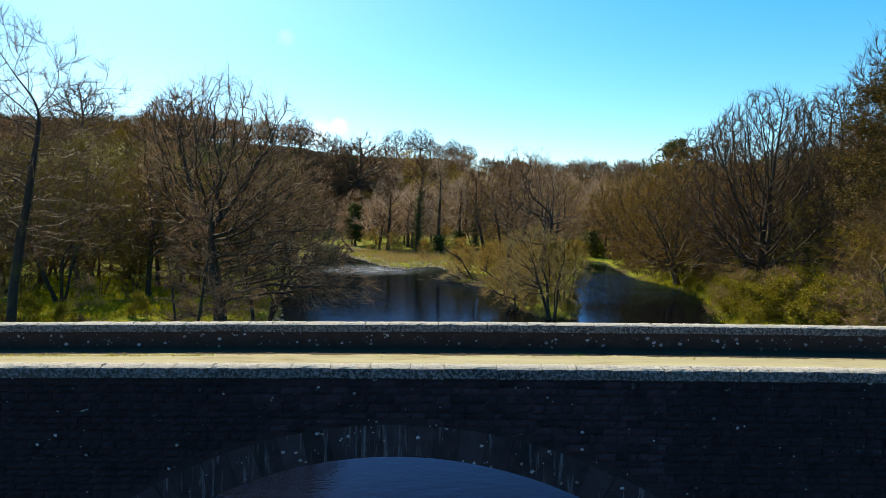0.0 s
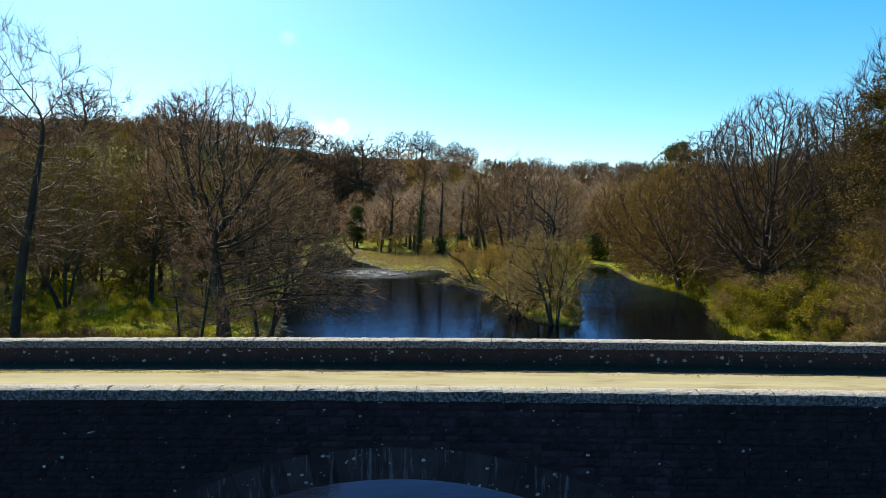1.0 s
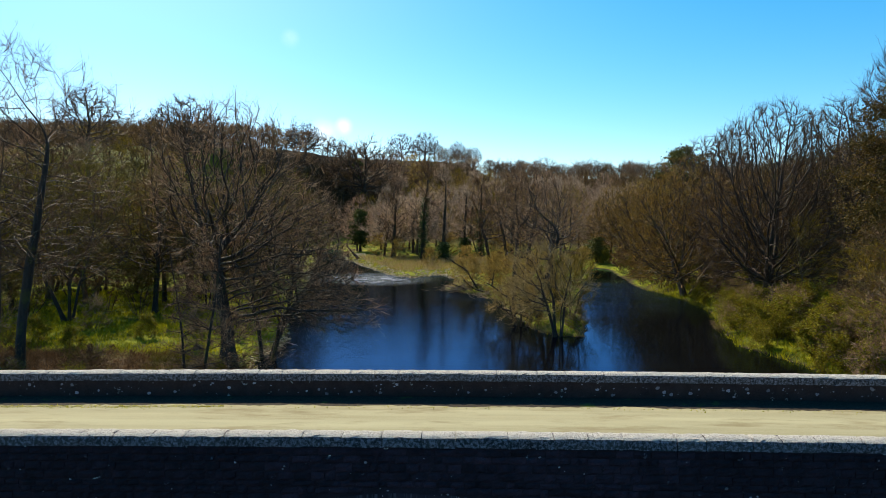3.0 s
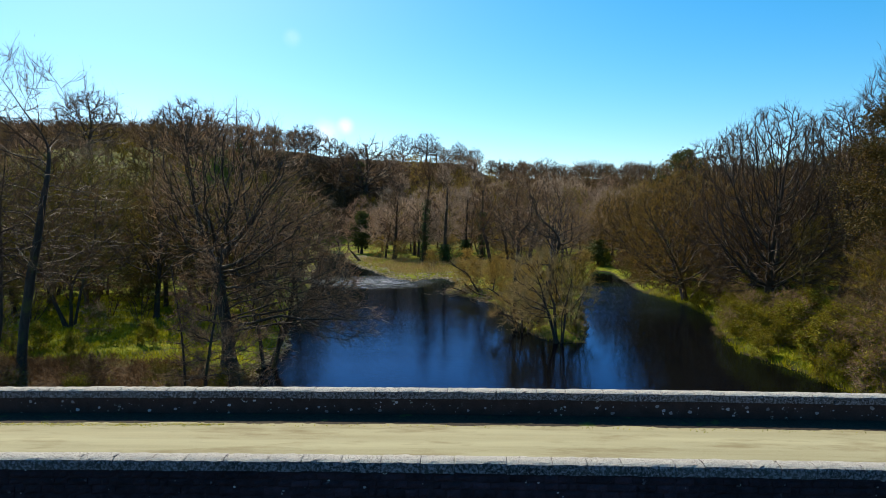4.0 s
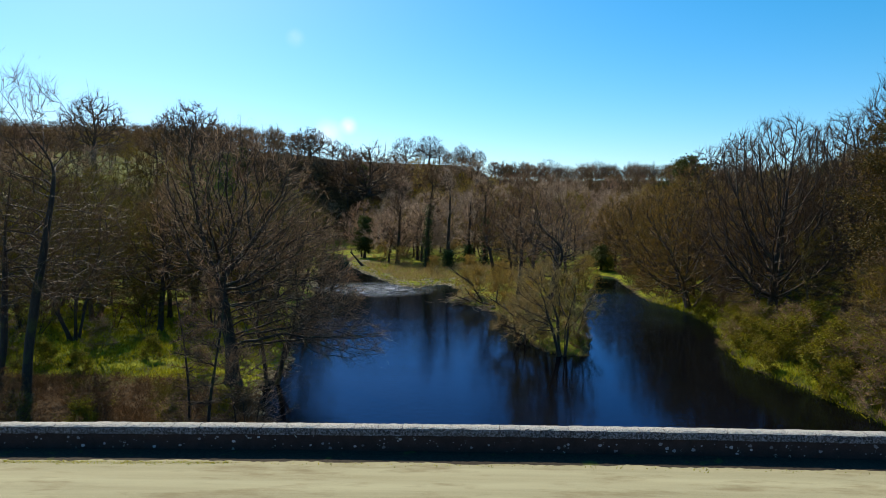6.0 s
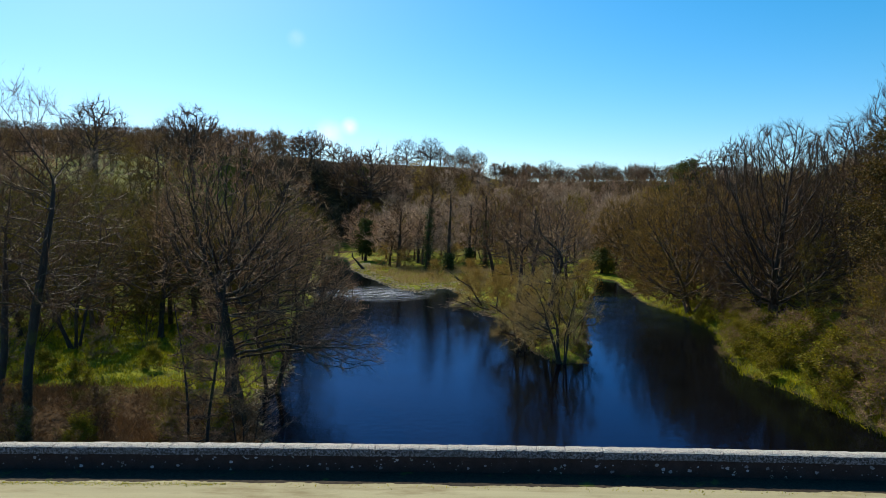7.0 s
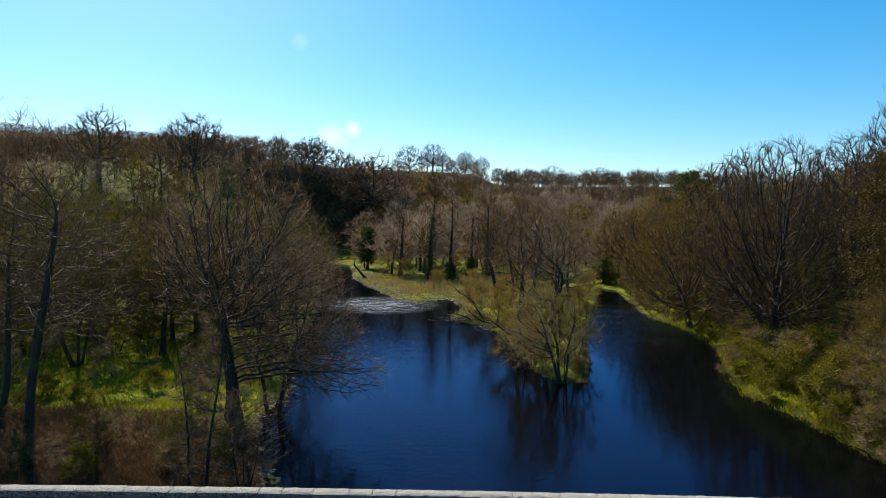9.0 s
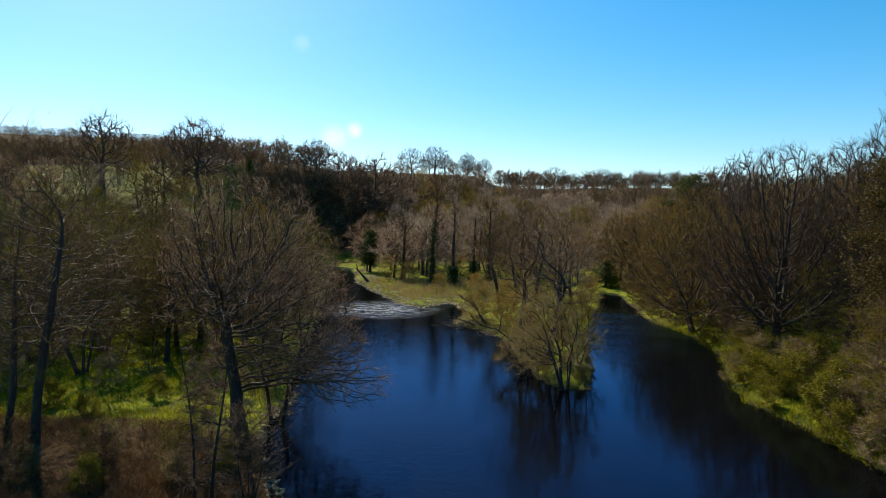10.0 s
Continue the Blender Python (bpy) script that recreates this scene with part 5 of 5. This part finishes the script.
add_twigs(s, r, np.stack([tx, ty, road_top(tx)], 1), unit(r.normal(size=(len(tx), 3)) * (0.6, 0.6, 0.1) + (0, 0, 0.7)), 0.09, 0.03, 0.3, True)
tagged(s.object("road_moss", M_GRASS, None, "small tufts of green moss and grass at the road edge"), category="moss", kind="stuff")



# ---- ground cover ----
def cover(name, label, category, material, seed, n, box, gap, length, width, lean=0.5, clump=1.2, blades=3, keep=None):
    """Blades standing in loose clumps over a stretch of ground."""
    r = np.random.default_rng(seed)
    cx, cy = r.uniform(box[0], box[1], n), r.uniform(box[2], box[3], n)
    ok = river_distance(cx, cy) > gap
    if keep is not None:
        ok &= keep(cx, cy)
    ok &= wobble(cx, cy, 0.55, seed) + 0.6 * r.normal(size=n) > -0.3
    cx, cy = cx[ok], cy[ok]
    s = Soup()
    for _ in range(blades):
        x, y = cx + r.normal(size=len(cx)) * 0.15 * clump, cy + r.normal(size=len(cx)) * 0.15 * clump
        at = np.stack([x, y, land_height(x, y) - 0.03], 1)
        way = unit(r.normal(size=at.shape) * (lean, lean, 0.1) + (0, 0, 1))
        add_twigs(s, r, at, way, length, width, 0.4, True)
    return tagged(s.object(name, material, None, label), category=category, kind="stuff")


cover("meadow_grass", "rough yellow-green grass on the shaded meadow", "grass", M_GRASS, 201, 36000, (-46, -9, 39.5, 70), 0.3, 0.34, 0.06)
cover("bank_grass", "tall green grass along the river bank", "grass", M_GRASS, 203, 18000, (20, 46, 34, 92), -0.45, 0.65, 0.055)
cover("island_grass", "bright grass on the low island", "grass", M_GRASS, 205, 2000, (4, 30, 52, 132), 0.1, 0.45, 0.06)
cover("bank_reeds", "sparse dry reeds at the water edge", "reeds", M_REED, 207, 500, (22, 34, 34, 90), 0.0, 0.8, 0.03, keep=lambda x, y: river_distance(x, y) < 1.8)
cover("island_reeds", "dry straw and dead stems on the island shore", "reeds", M_REED, 209, 9000, (-4, 16, 52, 112), 0.0, 0.7, 0.04, keep=lambda x, y: river_distance(x, y) < 3.0)
cover("bar_reeds", "golden dead grass behind the gravel bar", "reeds", M_REED, 211, 9000, (-34, 14, 106, 142), 3.0, 1.1, 0.07)
cover("bar_grass", "yellow-green grass growing over the gravel bar", "grass", M_GRASS, 217, 9000, (-34, 14, 104, 142), 0.4, 0.4, 0.09)
cover("leaf_litter_stems", "dead brown bramble stems on the meadow edge", "brambles", M_TWIG_BROWN, 213, 30000, (-36, -8, 24, 39.5), 0.2, 0.8, 0.026, lean=1.2)
cover("bank_brambles", "tangled brown brambles on the bank", "brambles", M_TWIG_OLIVE, 215, 9000, (25, 46, 36, 70), 0.8, 0.9, 0.025, lean=1.2)


def stones(name, label, material, seed, n, box, size, keep):
    r = np.random.default_rng(seed)
    x, y = r.uniform(box[0], box[1], n), r.uniform(box[2], box[3], n)
    ok = keep(x, y)
    x, y = x[ok], y[ok]
    base = np.array([(1, 0, 0), (0, 1, 0), (-1, 0, 0), (0, -1, 0), (0, 0, 0.7), (0.6, 0.6, 0.45), (-0.6, 0.6, 0.45), (-0.6, -0.6, 0.45), (0.6, -0.6, 0.45)], float)
    tri = np.array([(0, 5, 8), (0, 1, 5), (1, 6, 5), (1, 2, 6), (2, 7, 6), (2, 3, 7), (3, 8, 7), (3, 0, 8), (4, 8, 5), (4, 5, 6), (4, 6, 7), (4, 7, 8)])
    z = land_height(x, y)
    s = Soup()
    for i in range(len(x)):
        k = size * r.uniform(0.4, 1.5)
        a = r.uniform(0, 6.28)
        turn = np.array([[math.cos(a), -math.sin(a), 0], [math.sin(a), math.cos(a), 0], [0, 0, 1]])
        s.add((base * r.uniform(0.75, 1.25, base.shape) * (1.2, 0.85, 0.8) * k) @ turn.T + (x[i], y[i], z[i] - 0.1 * k), tri)
    return tagged(s.object(name, material, None, label), category="gravel", kind="stuff")


M_PEBBLE = masonry("pale river stone", (0.22, 0.19, 0.11), (0.45, 0.4, 0.26), 0.0)
stones("gravel_bar", "pale gravel and cobbles of the river bar", M_PEBBLE, 221, 6000, (-34, 0, 98, 152), 0.22, lambda x, y: (river_distance(x, y) > -1.2) & (river_distance(x, y) < 5))
stones("bank_cobbles", "grey cobbles at the foot of the bank", M_PEBBLE, 223, 2500, (-17, -8, 28, 56), 0.13, lambda x, y: np.abs(river_distance(x, y)) < 0.7)
stones("shore_cobbles", "stones along the right shore", M_PEBBLE, 225, 160, (22, 32, 36, 92), 0.12, lambda x, y: np.abs(river_distance(x, y)) < 0.6)


# ---- bank shrubs ----
def shrub(name, where, label, seed, height, leaf_mat, twig_mat, n_leaves, leaf, twigs=2500):
    root = new(name)
    tagged(root, label=label, category="shrub", group="bank shrubs")
    wood, fine, ends, trunks = grow_tree(seed=seed, height=height, R=1.7, base=0.1, shape="dome", trunk_r=0.04, trunk_top=0.5, stems=7, stem_spread=0.7, tips=60, wiggle=0.18, twigs=twigs, twig_len=0.6, twig_w=0.02, simple=True, lod=1)
    wood.object("stem", M_BARK_MOSSY, root)
    fine.object("crown", twig_mat, root)
    r = np.random.default_rng(seed)
    at = ends[r.integers(0, len(ends), n_leaves), r.integers(0, 4, n_leaves)] + r.normal(size=(n_leaves, 3)) * 0.16
    v, f = leaves(r, at, leaf)
    mesh_object("foliage", v, f, leaf_mat, root, "small yellow-green leaves")
    root.matrix_world = pose(*where, ground_z(*where))
    return root


M_LEAF_OLIVE = leafy("yellow-olive leaves", (0.055, 0.058, 0.003), (0.26, 0.24, 0.009), 0.4)
shrub_a = shrub("bank_shrub", (25.9, 52.6), "yellow-green leafing shrub on the river bank", 231, 3.2, M_LEAF_OLIVE, M_TWIG_OLIVE, 3000, 0.12, 1600)
shrub_b = shrub("bank_shrub", (27.0, 46.2), "glossy green evergreen shrub at the water edge", 233, 2.3, M_LEAF_BRIGHT, M_TWIG_OLIVE, 1800, 0.2, 600)
shrub_c = shrub("bank_shrub", (28.3, 60), "brown-twigged shrub with first green leaves", 235, 3.4, M_LEAF_OLIVE, M_TWIG_RED, 2000, 0.11, 2400)
bank_places = [(27.5, 55.5, 1.0), (26.8, 57.8, 0.8), (29, 50.5, 1.1), (27.4, 42.3, 0.9), (30.5, 54, 1.15), (28.6, 45.0, 1.1), (31.5, 60.5, 1.0), (28.9, 40.2, 1.1), (33, 47.5, 1.2), (30.3, 65.5, 0.9), (27.9, 38, 0.9), (32.7, 56.2, 1.1), (30.5, 47.8, 1.0), (32.8, 71, 0.9), (31.2, 75.5, 0.7), (30.2, 43, 1.1), (34.5, 52.5, 1.1), (26.1, 49.3, 0.6)]
bank_places += [(x + 1.7, y + 1.1, s * 1.15) for x, y, s in bank_places[1::2]]
scatter([shrub_a, shrub_c, shrub_a], [(x - 1.8, y, 1.1 * s) for x, y, s in bank_places], "bank shrubs")
scatter([shrub_c, shrub_a], [(-17.8, 46.6, 0.7), (-13.2, 32.2, 0.6), (-15, 30.5, 0.55), (-19, 29, 0.6), (-23, 30, 0.6), (-30.5, 42, 0.7), (-21, 48, 0.7), (-26, 40, 0.6), (-29, 47, 0.8), (-23.5, 44.5, 0.6), (-18.5, 41.5, 0.6), (-32, 38, 0.8), (-34.5, 44, 0.9), (-17.2, 36.2, 0.5), (-20.5, 33.5, 0.55), (-16.5, 49.5, 0.8), (10.4, 56, 0.45), (9.6, 58.5, 0.5), (12, 60, 0.5), (31, 133, 1.0), (33, 129, 1.1)], "bank shrubs")
scatter([shrub_b], [(10.6, 56.8, 0.45), (28.9, 48.2, 0.6)], "bank shrubs")


bramble_places = [(-14.5, 33.5, 0.34), (-16.5, 32.4, 0.4), (-18.5, 34, 0.32), (-20.2, 32.2, 0.42), (-22, 33.6, 0.36), (-24, 32, 0.4), (-26.5, 33.2, 0.42), (-17.5, 36, 0.26), (-21.2, 35.8, 0.28), (-12.8, 34.6, 0.34), (-15.2, 30.8, 0.42), (-19, 30.6, 0.45), (-23, 30, 0.45), (-28.5, 37.5, 0.4), (-13.4, 36.8, 0.3), (-31, 34.5, 0.45)]
scatter([thicket_b, thicket_a, thicket_b], bramble_places, "brambles on the meadow edge")


# ---- dead wood ----
def dead_branch(where, way, length, radius, seed, label, forks=4):
    rng = np.random.default_rng(seed)
    root = new("dead_branch")
    tagged(root, label=label, category="driftwood")
    s = Soup()
    line = run_line(rng, (0, 0, 0), unit(np.array(way, float)), length, 8, 0.12, 0.0)
    s.add(*tube(line, np.linspace(radius, radius * 0.3, 9), 7))
    s.object("limb", M_BARK_DARK, root, smooth=True)
    for k in range(forks):
        j = int(rng.integers(2, 8))
        d = unit(np.array(way) + rng.normal(size=3) * 0.7)
        sub = Soup()
        sub.add(*tube(run_line(rng, line[j], d, length * rng.uniform(0.2, 0.45), 5, 0.2, 0.0), np.linspace(radius * 0.5, 0.01, 6), 5))
        sub.object("side_branch", M_BARK_DARK, root, smooth=True)
    x, y = where
    root.matrix_world = pose(x, y, max(ground_z(x, y), -0.1) + 0.05)


dead_branch((-23.5, 138), (-0.75, 0.1, 0.75), 4.2, 0.35, 241, "dark broken trunk leaning over the gravel bar", 1)
dead_branch((2.3, 83.5), (-0.55, 0.1, 0.9), 5.5, 0.14, 243, "dead grey branch leaning out of the driftwood")
dead_branch((-0.6, 85.6), (0.9, 0.3, 0.2), 4.5, 0.12, 245, "weathered driftwood stranded on the island shore")
dead_branch((0.8, 84.2), (-0.9, -0.3, 0.15), 3.5, 0.1, 247, "pale driftwood branch at the water edge")
dead_branch((3.4, 80.8), (-0.9, -0.4, 0.3), 3.5, 0.1, 249, "bare dead branch over the water")
dead_branch((7.2, 60.5), (-0.85, -0.45, 0.35), 5.0, 0.13, 251, "dead willow limb drooping to the river")
dead_branch((7.0, 63), (-0.9, 0.1, 0.55), 5.5, 0.16, 253, "crooked dark limb reaching over the water")
dead_branch((33, 76), (0.9, -0.35, 0.3), 6.5, 0.22, 259, "fallen trunk lying beneath the beeches")


def driftwood_heap(where, size, count, seed):
    """Sticks washed up in a tangle."""
    r = np.random.default_rng(seed)
    x = where[0] + r.normal(size=count) * size[0]
    y = where[1] + r.normal(size=count) * size[1]
    z = np.maximum(land_height(x, y), 0) + size[2] * r.uniform(0, 1, count) ** 1.6
    d = unit(r.normal(size=(count, 3)) * (1.0, 0.5, 0.28))
    L = r.uniform(0.4, 1.7, (count, 1))
    p = np.stack([x, y, z], 1)
    s = Soup()
    tubes(s, np.stack([p - d * L / 2, p + r.normal(size=(count, 3)) * 0.05, p + d * L / 2], 1), r.uniform(0.02, 0.045, count), r.uniform(0.008, 0.02, count), 4)
    return tagged(s.object("driftwood", M_DRIFT, None, "bleached sticks washed up in a heap on the island shore"), category="driftwood", kind="stuff")


M_DRIFT = twig("bleached driftwood", (0.2, 0.15, 0.1), (0.45, 0.36, 0.26))
driftwood_heap((0.6, 84.4), (1.7, 0.8, 0.7), 240, 301)
driftwood_heap((3.6, 79.6), (1.0, 1.2, 0.5), 90, 302)
driftwood_heap((-14.2, 45.2), (0.7, 1.4, 0.25), 60, 303)
